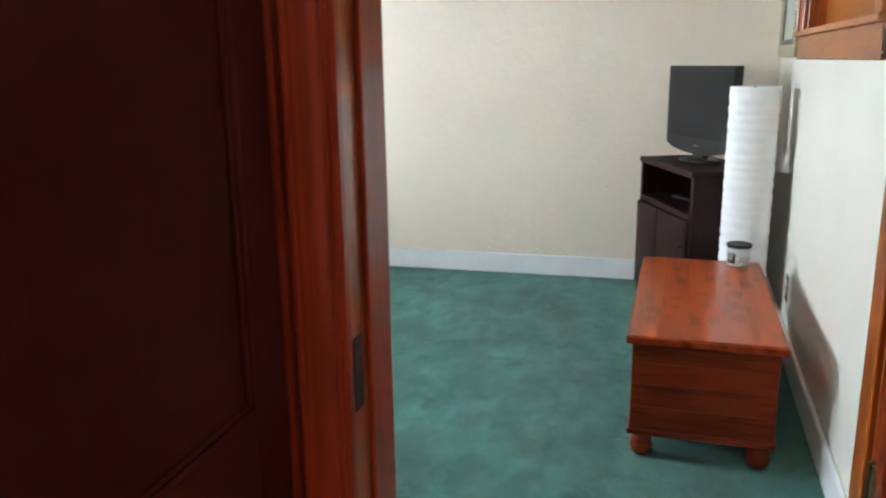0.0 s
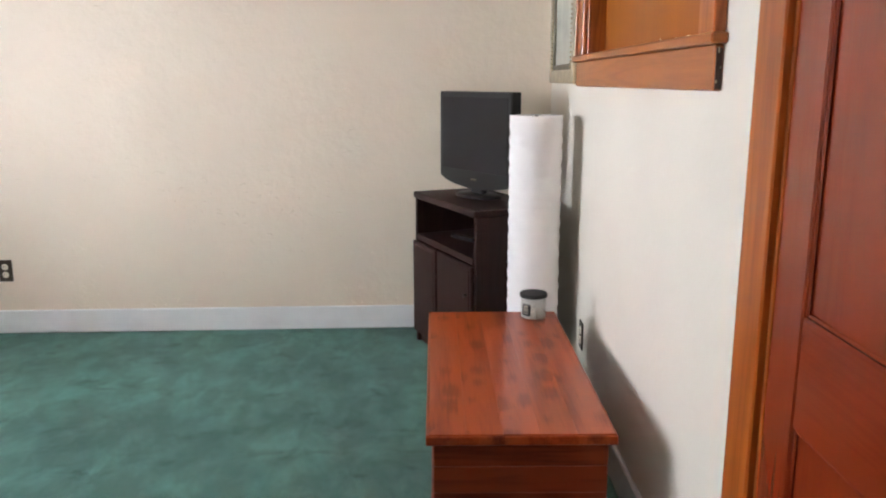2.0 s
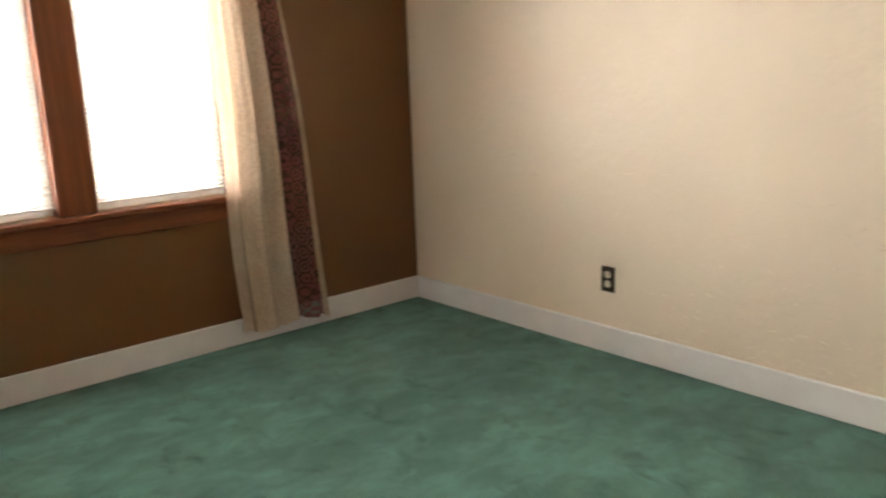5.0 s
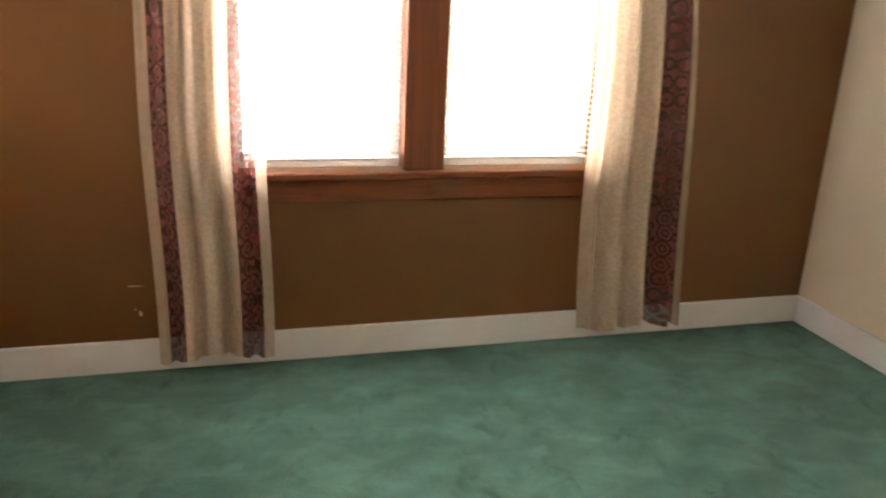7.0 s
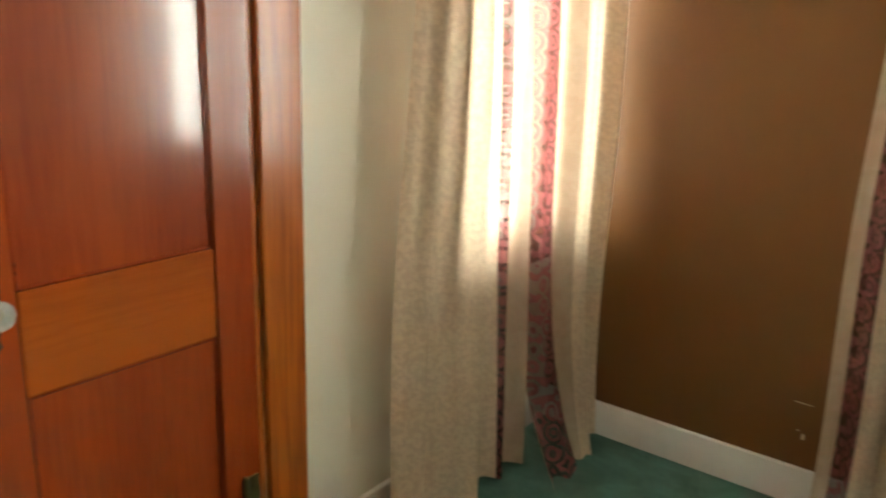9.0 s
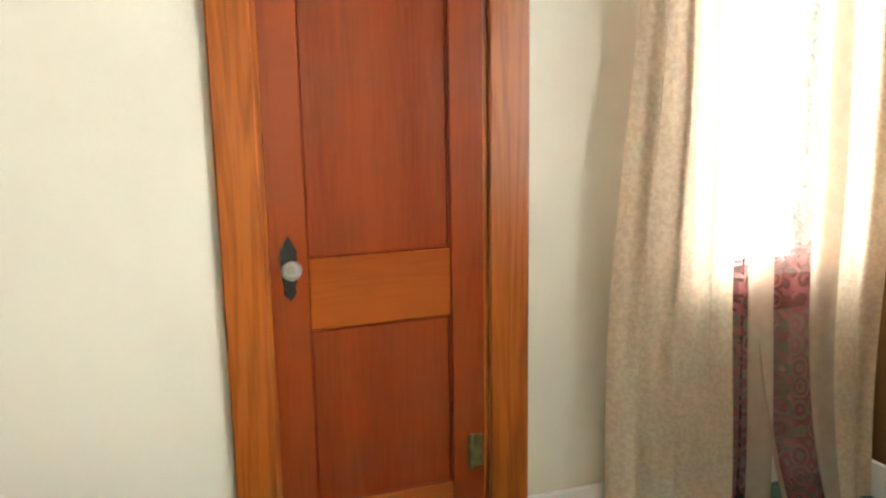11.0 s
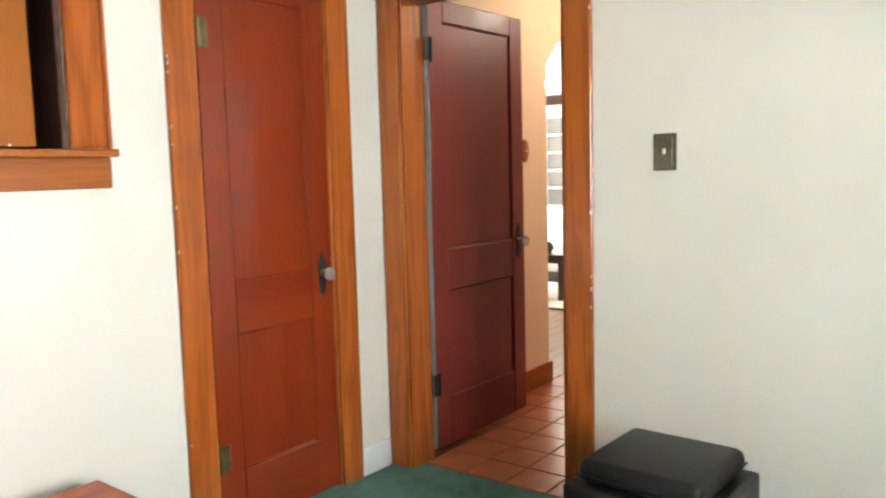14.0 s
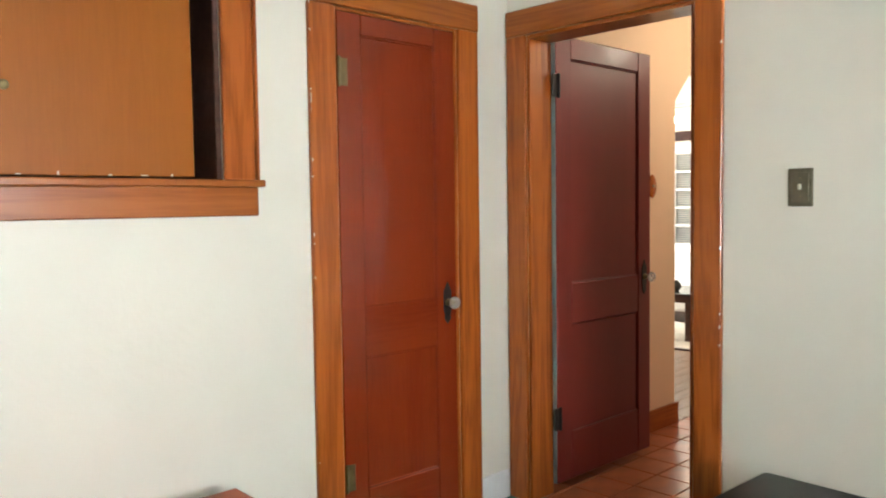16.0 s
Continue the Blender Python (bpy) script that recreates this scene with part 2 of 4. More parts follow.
M_DOOR = wood("red_brown_varnished_door", (0.136, 0.0152, 0.0042), (0.182, 0.0250, 0.0068), 0.26, "Z", 1.4, 0.6, 0.6, spec=0.2)
M_DOOR_H = wood("red_brown_varnished_rail", (0.138, 0.0156, 0.0043), (0.184, 0.0254, 0.0069), 0.26, "X", 1.4, 0.6, 0.5, spec=0.2)
M_DOOR_B = wood("orange_red_varnished_door", (0.150, 0.0185, 0.0046), (0.226, 0.0375, 0.0084), 0.26, "Z", 1.5, 0.6, 0.8, spec=0.2)
M_RAIL_O = wood("orange_brown_varnished_rail", (0.205, 0.0370, 0.0055), (0.275, 0.0600, 0.0092), 0.26, "X", 1.3, 0.6, 0.5, spec=0.2)
M_DARKDOOR = wood("burgundy_varnished_door", (0.112, 0.0105, 0.0080), (0.148, 0.0165, 0.0120), 0.42, "Z", 1.3, 0.7, 0.04)
# The hall's dimness is put into this colour; the door itself is burgundy.
M_HALLDOOR = wood("shade_darkened_red_door", (0.034, 0.0035, 0.0018), (0.050, 0.0058, 0.0030), 0.7, "Z", 1.5, 0.8, 0.0, spec=0.15)
M_HATCH = wood("honey_varnished_cupboard_panel", (0.225, 0.062, 0.0060), (0.275, 0.082, 0.0088), 0.42, "Z", 1.3, 0.5, 0.05, spec=0.15)
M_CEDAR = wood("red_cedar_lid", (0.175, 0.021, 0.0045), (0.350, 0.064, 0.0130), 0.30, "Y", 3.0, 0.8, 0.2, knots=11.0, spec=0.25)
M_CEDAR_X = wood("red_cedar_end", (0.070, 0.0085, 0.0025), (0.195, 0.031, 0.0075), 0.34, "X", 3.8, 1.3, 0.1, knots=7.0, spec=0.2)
M_STAND = wood("dark_espresso_wood", (0.012, 0.0035, 0.0026), (0.022, 0.0072, 0.0054), 0.5, "Z", 4, 2, 0.0, spec=0.15)
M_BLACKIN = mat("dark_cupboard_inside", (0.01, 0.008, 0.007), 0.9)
M_TVPL = mat("black_tv_plastic", (0.012, 0.011, 0.011), 0.35, var=0.05, spec=0.3)
M_SCREEN = mat("matt_dark_screen", (0.013, 0.011, 0.011), 0.4, var=0.03, spec=0.16)
M_PAPER = mat("white_crinkled_paper", (0.85, 0.84, 0.83), 0.85, var=0.03, scale=9, bump=0.5, bscale=35, dist=0.004)
M_BLACKMETAL = mat("black_iron", (0.02, 0.018, 0.016), 0.45, 0.6, var=0.2, scale=30)
M_BRASS = mat("aged_brass", (0.17, 0.13, 0.06), 0.4, 0.9, var=0.25, scale=40)
M_BRONZE = mat("dark_bronze_plate", (0.045, 0.034, 0.020), 0.5, 0.4, var=0.25, scale=40)
M_PEWTER = mat("antique_pewter_plate", (0.13, 0.115, 0.075), 0.45, 0.7, var=0.2, scale=40)
M_GLASS = glass("clear_glass", (0.96, 0.98, 0.97))
M_THINGLASS = thin_glass("thin_clear_glass")
M_CRYSTAL = glass("cut_crystal", (0.98, 0.98, 0.96), 0.01)
M_CRYSTAL.node_tree.nodes["Principled BSDF"].inputs["Transmission Weight"].default_value = 0.74
M_PANE = glass("window_pane_glass", (1, 1, 1), 0.0, False)
M_LEATHER = mat("black_faux_leather", (0.008, 0.008, 0.007), 0.45, var=0.15, scale=20, bump=0.3, bscale=180, dist=0.001, spec=0.3)
M_IVORY = mat("ivory_plastic", (0.65, 0.60, 0.48), 0.4, var=0.05)
M_GILT = mat("champagne_picture_frame", (0.42, 0.36, 0.24), 0.4, 0.5, var=0.2, scale=25, bump=0.2)
M_MATBOARD = mat("grey_green_print", (0.45, 0.45, 0.38), 0.6, var=0.2, scale=6)
M_CURT = cloth("beige_jacquard_curtain", (0.80, 0.67, 0.53), (0.70, 0.57, 0.445), 0.46, scale=70)
M_SHEER = cloth("pale_sheer_hem", (0.78, 0.64, 0.50), (0.72, 0.58, 0.44), 0.5, clear=0.3)
M_BAND = cloth("maroon_patterned_band", (0.15, 0.040, 0.045), (0.28, 0.100, 0.100), 0.45, 40, 0.5, rings=True, clear=0.30)
M_SLAT = mat("white_blind_slat", (0.85, 0.85, 0.83), 0.5, var=0.02)
M_TILE = mat("terracotta_tile", (0.42, 0.13, 0.055), 0.3, var=0.25, scale=7, bump=0.2, bscale=20)
M_GROUT = mat("brown_grout", (0.16, 0.075, 0.045), 0.9)
M_PLANK = wood("grey_brown_floorboard", (0.16, 0.09, 0.06), (0.30, 0.19, 0.13), 0.35, "Y", 5, 2, 0.2)
M_WHITEPAINT = mat("white_painted_joinery", (0.8, 0.8, 0.78), 0.4, var=0.03)
M_SOFA = mat("white_slipcover", (0.78, 0.76, 0.72), 0.9, var=0.05, bump=0.3, bscale=30)
M_RUG = mat("pale_rug", (0.70, 0.66, 0.58), 0.95, var=0.15, scale=9)
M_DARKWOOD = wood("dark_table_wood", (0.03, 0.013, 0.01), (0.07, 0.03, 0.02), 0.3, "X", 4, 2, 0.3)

# ---- mesh helpers ----


def part(name, bm, material, parent=None, label="", smooth=False):
    me = bpy.data.meshes.new(name)
    bm.normal_update()
    bm.to_mesh(me)
    bm.free()
    me.materials.append(material)
    if smooth:
        for p in me.polygons:
            p.use_smooth = True
    ob = new(name, me)
    if parent is not None:
        ob.parent = parent
    if label:
        tagged(ob, label)
    return ob


def thing(name, loc=(0, 0, 0), rz=0, label="", category="", group="", kind=""):
    ob = new(name)
    ob.matrix_world = pose(*loc, 0, 0, rz)
    return tagged(ob, label, category, group, kind)


def add_box(bm, lo, hi, bevel=0.0, seg=1):
    vs = [bm.verts.new((x, y, z)) for x in (lo[0], hi[0]) for y in (lo[1], hi[1]) for z in (lo[2], hi[2])]
    fs = [bm.faces.new([vs[i] for i in f]) for f in ((0, 1, 3, 2), (4, 6, 7, 5), (0, 4, 5, 1), (2, 3, 7, 6), (0, 2, 6, 4), (1, 5, 7, 3))]
    if bevel:
        es = list({e for f in fs for e in f.edges})
        bmesh.ops.bevel(bm, geom=es, offset=bevel, segments=seg, affect="EDGES", profile=0.5)


def boxes(items, bevel=0.0, seg=1):
    bm = bmesh.new()
    for lo, hi in items:
        lo, hi = [min(a, b) for a, b in zip(lo, hi)], [max(a, b) for a, b in zip(lo, hi)]
        add_box(bm, lo, hi, bevel, seg)
    return bm


def bpart(name, lo, hi, material, parent=None, bevel=0.003, label="", seg=1):
    return part(name, boxes([(lo, hi)], bevel, seg), material, parent, label)


def lathe(profile, steps=32, cx=0.0, cy=0.0):
    """Turned shape from (radius, height) pairs."""
    bm = bmesh.new()
    rings = []
    for r, z in profile:
        if r < 1e-5:
            rings.append([bm.verts.new((cx, cy, z))])
        else:
            rings.append([bm.verts.new((cx + r * math.cos(2 * math.pi * i / steps), cy + r * math.sin(2 * math.pi * i / steps), z)) for i in range(steps)])
    for a, b in zip(rings, rings[1:]):
        for i in range(steps):
            j = (i + 1) % steps
            if len(a) == 1 and len(b) == 1:
                continue
            if len(a) == 1:
                bm.faces.new((a[0], b[j], b[i]))
            elif len(b) == 1:
                bm.faces.new((a[i], a[j], b[0]))
            else:
                bm.faces.new((a[i], a[j], b[j], b[i]))
    return bm


def turned(bm, m):
    bmesh.ops.transform(bm, matrix=m, verts=bm.verts)
    return bm


# ---- shell of the room ----
def wall_with_holes(name, axis, face, back, a0, a1, z1, holes, material):
    """A wall between two faces, along one axis, with (a0, a1, z0, z1) openings through it."""
    items = []
    cuts = sorted(holes)
    pos = a0

    def put(u0, u1, w0, w1):
        if u1 - u0 < 1e-4 or w1 - w0 < 1e-4:
            return
        items.append(((u0, face, w0), (u1, back, w1)) if axis == "x" else ((face, u0, w0), (back, u1, w1)))
    for h0, h1, w0, w1 in cuts:
        put(pos, h0, 0, z1)
        put(h0, h1, 0, w0)
        put(h0, h1, w1, z1)
        pos = h1
    put(pos, a1, 0, z1)
    return tagged(part(name, boxes(items), material), kind="structure", category="wall")


E_X0, E_X1 = -0.912, -0.128       # entry opening
A_Y0, A_Y1 = 0.318, 0.930         # cupboard door in the east wall
B_X0, B_X1 = -2.802, -2.175       # cupboard door in the south wall
HEAD = 2.045
H_Y0, H_Y1, H_Z0, H_Z1 = 1.376, 2.78, 1.40, 2.12   # wall cupboard
WW_Y0, WW_Y1 = 1.24, 2.61         # double window
SW_X0, SW_X1 = -3.98, -3.47       # narrow window

tagged(wall_with_holes("wall_south", "x", 0, -TH, W - TH, 0.0, CEIL, [(E_X0, E_X1, 0, HEAD), (B_X0, B_X1, 0, HEAD), (SW_X0, SW_X1, WIN_Z0, WIN_Z1)], M_WHITE_WALL), "off-white painted plaster wall with doors and a narrow window")
tagged(wall_with_holes("wall_east", "y", 0, TH, -TH, N + TH, CEIL, [(A_Y0, A_Y1, 0, HEAD), (H_Y0, H_Y1, H_Z0, H_Z1)], M_WHITE_WALL), "off-white painted plaster wall with a built-in cupboard")
tagged(wall_with_holes("wall_north", "x", N, N + TH, W - TH, TH, CEIL, [], M_CREAM), "cream painted plaster wall with flaking patches")
tagged(wall_with_holes("wall_west", "y", W, W - TH, 0, N, CEIL, [(WW_Y0, WW_Y1, WIN_Z0, WIN_Z1)], M_BROWN), "brown satin painted wall with a double window")
tagged(bpart("floor", (W - TH, -0.07, -0.08), (TH, N + TH, 0), M_CARPET, None, 0), "worn teal green carpet with darker tread marks", "floor", kind="structure")
tagged(bpart("ceiling", (W - TH, -TH, CEIL), (TH, N + TH, CEIL + 0.1), M_CEIL, None, 0), "plain white painted ceiling", "ceiling", kind="structure")

BH, BT = 0.125, 0.016


def baseboard(name, lo, hi):
    return tagged(bpart(name, lo, hi, M_BASE, None, 0.004), "white painted wooden baseboard", "baseboard", kind="structure")


baseboard("baseboard", (W + BT, N - BT, 0), (0.11, N, BH))
baseboard("baseboard", (W, 0, 0), (W + BT, N, BH))
baseboard("baseboard", (W + BT, 0, 0), (B_X0 - 0.12, BT, BH))
baseboard("baseboard", (B_X1 + 0.12, 0, 0), (E_X0 - 0.112, BT, BH))
east_boards = [baseboard("baseboard", (-BT, 0.022, 0), (0, A_Y0 - 0.116, BH)), baseboard("baseboard", (-BT, A_Y1 + 0.116, 0), (0, N - BT, BH))]


# ---- doors ----
def casing_board(name, lo, hi, material, parent):
    return bpart(name, lo, hi, material, parent, 0.004)


def casing_south(name, x0, x1, z1, wl, wr, label):
    """Casing round an opening in the south wall, room side."""
    t = thing(name, (0.5 * (x0 + x1), 0, 0), 0, label, "door frame", kind="structure")
    c = 0.5 * (x0 + x1)
    casing_board("casing", (x0 - wl - c, 0, 0), (x0 - c, 0.02, z1), M_TRIM, t)
    casing_board("casing", (x1 - c, 0, 0), (x1 + wr - c, 0.02, z1), M_TRIM, t)
    casing_board("head_casing", (x0 - wl - c, 0, z1), (x1 + wr - c, 0.024, z1 + 0.11), M_TRIM_H, t)
    bpart("jamb", (x0 - c, 0.004, 0), (x0 + 0.016 - c, -TH - 0.004, z1 - 0.016), M_TRIM, t, 0.001)
    bpart("jamb", (x1 - 0.016 - c, 0.004, 0), (x1 - c, -TH - 0.004, z1 - 0.016), M_TRIM, t, 0.001)
    bpart("head_jamb", (x0 - c, 0.004, z1 - 0.016), (x1 - c, -TH - 0.004, z1), M_TRIM_H, t, 0.001)
    return t


def knob_set(parent, x, y, z, side, both=False):
    """Crystal knob on a dark pointed escutcheon; side: the way along y that it faces."""
    for s in ((side, -side) if both else (side,)):
        y0 = y if s == side else y - side * 0.035
        bm = bmesh.new()
        prof = ((0.0, 0.085), (0.012, 0.062), (0.021, 0.045), (0.021, -0.03), (0.014, -0.055), (0.017, -0.068), (0.0, -0.09))
        pts = [(a, b) for a, b in prof] + [(-a, b) for a, b in reversed(prof[1:-1])]
        f = bm.faces.new([bm.verts.new((x + a, y0, z + b)) for a, b in pts])
        ext = bmesh.ops.extrude_face_region(bm, geom=[f])
        bmesh.ops.translate(bm, verts=[v for v in ext["geom"] if isinstance(v, bmesh.types.BMVert)], vec=(0, s * 0.004, 0))
        bmesh.ops.recalc_face_normals(bm, faces=bm.faces)
        e = part("escutcheon", bm, M_BLACKMETAL, parent, "blackened iron escutcheon")
        turn = Matrix.Translation((x, y0, z)) @ Matrix.Rotation(radians(-90 * s), 4, "X")
        part("knob_shank", turned(lathe([(0, 0.003), (0.016, 0.003), (0.014, 0.01), (0.009, 0.014), (0.009, 0.03), (0, 0.03)], 20), turn), M_BRASS, e)
        k = part("knob", turned(lathe([(0, 0.026), (0.012, 0.027), (0.024, 0.036), (0.027, 0.046), (0.022, 0.056), (0.012, 0.062), (0, 0.062)], 12), turn), M_CRYSTAL, e, "faceted clear crystal knob")


def panel_door(parent, w, h, t, mat_v, mat_h, mat_mid=None, stile=0.11, levels=(0.222, 0.722, 0.912, 1.927)):
    """Two-panel door: local x across, y from 0 (back) to t (front), z up."""
    zs = (0.0, *levels, h)
    for x0, x1, nm in ((0, stile, "stile"), (w - stile, w, "stile")):
        bpart(nm, (x0, 0, 0), (x1, t, h), mat_v, parent, 0.004)
    for z0, z1 in ((zs[0], zs[1]), (zs[2], zs[3]), (zs[4], zs[5])):
        bpart("rail", (stile, 0.0005, z0), (w - stile, t - 0.0005, z1), (mat_mid if mat_mid else mat_h) if z0 < 1.5 else mat_h, parent, 0.004)
    for z0, z1 in ((zs[1], zs[2]), (zs[3], zs[4])):
        p = bpart("panel", (stile - 0.002, t * 0.5 - 0.006, z0 - 0.002), (w - stile + 0.002, t * 0.5 + 0.006, z1 + 0.002), mat_v, parent, 0)
        m = 0.007
        for yf, yb in ((t - 0.005, t * 0.5 + 0.006), (0.005, t * 0.5 - 0.006)):
            b2 = boxes([((stile, yb, z0), (stile + m, yf, z1)), ((w - stile - m, yb, z0), (w - stile, yf, z1)),
                        ((stile + m, yb, z0), (w - stile - m, yf, z0 + m)), ((stile + m, yb, z1 - m), (w - stile - m, yf, z1))], 0.003)
            part("bead_moulding", b2, mat_h, p)


def hinge(parent, x, y, z, side, mat_=None):
    m = mat_ or M_BRASS
    hb = boxes([((x - 0.035, y, z - 0.05), (x + 0.0, y + side * 0.003, z + 0.05))], 0.001)
    h = part("hinge", hb, m, parent, "tarnished brass butt hinge")
    part("hinge_pin", turned(lathe([(0, -0.056), (0.005, -0.054), (0.007, -0.05), (0.007, 0.05), (0.005, 0.054), (0, 0.056)], 12), Matrix.Translation((x + 0.004, y + side * 0.005, z))), m, h)


casing_south("door_1", E_X0, E_X1, HEAD, 0.108, 0.106, "orange varnished fir casing round the open entry doorway")
casing_south("door_2", B_X0, B_X1, HEAD, 0.120, 0.105, "orange varnished fir casing round a closed cupboard door")
ca = thing("door_3", (0, 0.5 * (A_Y0 + A_Y1), 0), 90, "orange varnished fir casing round a closed cupboard door", "door frame", kind="structure")
wA = 0.5 * (A_Y1 - A_Y0)
casing_board("casing", (-wA - 0.114, 0, 0), (-wA, 0.02, HEAD), M_TRIM, ca)
casing_board("casing", (wA, 0, 0), (wA + 0.114, 0.02, HEAD), M_TRIM, ca)
casing_board("head_casing", (-wA - 0.114, 0, HEAD), (wA + 0.114, 0.024, HEAD + 0.11), M_TRIM_H, ca)
bpart("jamb", (-wA, 0.004, 0), (-wA + 0.012, -TH, HEAD), M_TRIM, ca, 0.001)
bpart("jamb", (wA - 0.012, 0.004, 0), (wA, -TH, HEAD), M_TRIM, ca, 0.001)
bpart("head_jamb", (-wA + 0.012, 0.004, HEAD - 0.012), (wA - 0.012, -TH, HEAD), M_TRIM_H, ca, 0.001)

# cupboard door in the south wall: front towards +y
db = thing("cupboard_door", (B_X0 + 0.013, -0.031, 0.012), 0, "red-brown varnished two-panel closed cupboard door with crystal knob", "door")
wB = B_X1 - B_X0 - 0.026
panel_door(db, wB, 2.02, 0.035, M_DOOR_B, M_DOOR_H, M_RAIL_O, 0.101, (0.206, 0.711, 0.906, 1.927))
knob_set(db, wB - 0.052, 0.035, 0.888, 1)
hinge(db, 0.045, 0.035, 0.295, 1)
hinge(db, 0.045, 0.035, 1.80, 1)

# cupboard door in the east wall: front towards -x
da = thing("cupboard_door", (0.031, A_Y0 + 0.013, 0.012), 90, "red-brown varnished two-panel closed cupboard door with crystal knob", "door")
wa = A_Y1 - A_Y0 - 0.026
panel_door(da, wa, 2.02, 0.035, M_DOOR, M_DOOR_H, None, 0.11, (0.222, 0.730, 0.926, 1.943))
knob_set(da, 0.055, 0.035, 0.905, 1)
hinge(da, wa - 0.01, 0.035, 0.285, 1)
hinge(da, wa - 0.01, 0.035, 1.80, 1)

# entry door leaf, standing open into the hall
de = thing("entry_door", (-0.163, -0.152, 0.042), -91, "dark burgundy varnished two-panel door standing open into the hall", "door")
panel_door(de, 0.77, 2.024, 0.035, M_DARKDOOR, M_DARKDOOR)
M_BLUEEDGE = mat("blue_grey_old_paint", (0.20, 0.27, 0.28), 0.6, var=0.15, scale=20)
bpart("door_edge", (-0.003, 0.003, 0.0), (-0.0004, 0.032, 2.016), M_BLUEEDGE, de, 0, "hinge edge in old blue-grey paint")
knob_set(de, 0.77 - 0.06, 0.0, 0.90, -1, both=False)
hinge(de, 0.012, 0.0, 0.30, -1, M_BLACKMETAL)
hinge(de, 0.012, 0.0, 1.80, -1, M_BLACKMETAL)

# closets behind the two cupboard doors and the wall cupboard
tagged(part("wall_closet_a", boxes([((0.72, A_Y0 - 0.1, 0), (0.76, A_Y1 + 0.1, CEIL)), ((TH, A_Y0 - 0.14, 0), (0.76, A_Y0 - 0.1, CEIL)), ((TH, A_Y1 + 0.1, 0), (0.76, A_Y1 + 0.14, CEIL)), ((TH, A_Y0 - 0.14, -0.08), (0.76, A_Y1 + 0.14, 0))]), M_WHITE_WALL), kind="structure", category="wall")
tagged(part("wall_closet_b", boxes([((B_X0 - 0.1, -0.76, 0), (B_X1 + 0.1, -0.72, CEIL)), ((B_X0 - 0.14, -0.76, 0), (B_X0 - 0.1, -TH, CEIL)), ((B_X1 + 0.1, -0.76, 0), (B_X1 + 0.14, -TH, CEIL)), ((B_X0 - 0.14, -0.76, -0.08), (B_X1 + 0.14, -TH, 0))]), M_WHITE_WALL), kind="structure", category="wall")

# ---- built-in wall cupboard ----
wc = thing("wall_cupboard", (0, 0.5 * (H_Y0 + H_Y1), H_Z0), 90, "built-in honey-varnished wooden wall cupboard with two doors ajar", "cupboard")
hw = 0.5 * (H_Y1 - H_Y0)
hh = H_Z1 - H_Z0
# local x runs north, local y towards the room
# South jamb coloured dark to paint the reveal's shade; north jamb keeps the fir.
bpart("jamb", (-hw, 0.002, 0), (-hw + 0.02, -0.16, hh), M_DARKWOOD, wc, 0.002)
bpart("jamb", (hw - 0.02, 0.002, 0), (hw, -0.16, hh), M_TRIM, wc, 0.002)
bpart("head_jamb", (-hw + 0.02, 0.002, hh - 0.02), (hw - 0.02, -0.16, hh), M_TRIM_H, wc, 0.002)
bpart("cupboard_floor", (-hw + 0.02, 0.0, -0.005), (hw - 0.02, -0.16, 0.012), M_TRIM_H, wc, 0.002)
# Near-black lining paints the unlit depth behind the door gaps.
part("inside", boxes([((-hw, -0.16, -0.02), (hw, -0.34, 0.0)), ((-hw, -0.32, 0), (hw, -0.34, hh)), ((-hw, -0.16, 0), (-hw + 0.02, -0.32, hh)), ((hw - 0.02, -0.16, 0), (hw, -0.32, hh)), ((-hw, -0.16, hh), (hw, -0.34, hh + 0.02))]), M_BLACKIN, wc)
for s in (-1, 1):
    c0, c1 = sorted((s * hw, s * (hw + 0.112)))
    bpart("casing", (c0, 0, 0.012), (c1, 0.02, hh), M_TRIM, wc, 0.004)
    e0, e1 = sorted((s * (hw + 0.112), s * (hw + 0.124)))
    bpart("back_band", (e0, 0, 0.012), (e1, 0.028, hh), M_TRIM, wc, 0.003)
bpart("head_casing", (-hw - 0.124, 0, hh), (hw + 0.124, 0.022, hh + 0.11), M_TRIM_H, wc, 0.004)
bpart("sill", (-hw - 0.14, 0, -0.012), (hw + 0.14, 0.036, 0.012), M_TRIM_H, wc, 0.004, "worn varnished sill board")
bpart("apron", (-hw - 0.118, 0, -0.108), (hw + 0.118, 0.02, -0.012), M_TRIM_H, wc, 0.003)
bpart("worn_corner", (-hw - 0.1195, 0.003, -0.104), (-hw - 0.1175, 0.017, -0.02), M_DARKWOOD, wc, 0.0005, "worn dark end of the apron")
for cy, cz, cw, chh in ((0.010, -0.030, 0.003, 0.012), (0.005, -0.062, 0.002, 0.005), (0.012, -0.092, 0.003, 0.007)):
    bpart("chip", (-hw - 0.1200, cy, cz), (-hw - 0.1190, cy + cw, cz + chh), M_GILT, wc, 0.0004)
d1 = bpart("cupboard_door", (-hw + 0.078, -0.055, 0.02), (0.02, -0.036, hh - 0.025), M_HATCH, wc, 0.003)
d2 = bpart("cupboard_door", (0.09, -0.085, 0.02), (hw - 0.024, -0.066, hh - 0.025), M_HATCH, wc, 0.003)
turnk = Matrix.Translation((-0.07, -0.036, 0.265)) @ Matrix.Rotation(radians(-90), 4, "X")
part("cupboard_knob", turned(lathe([(0, 0), (0.008, 0), (0.007, 0.012), (0.014, 0.02), (0.014, 0.026), (0.008, 0.031), (0, 0.032)], 20), turnk), M_BRASS, d1, "small copper-coloured knob")
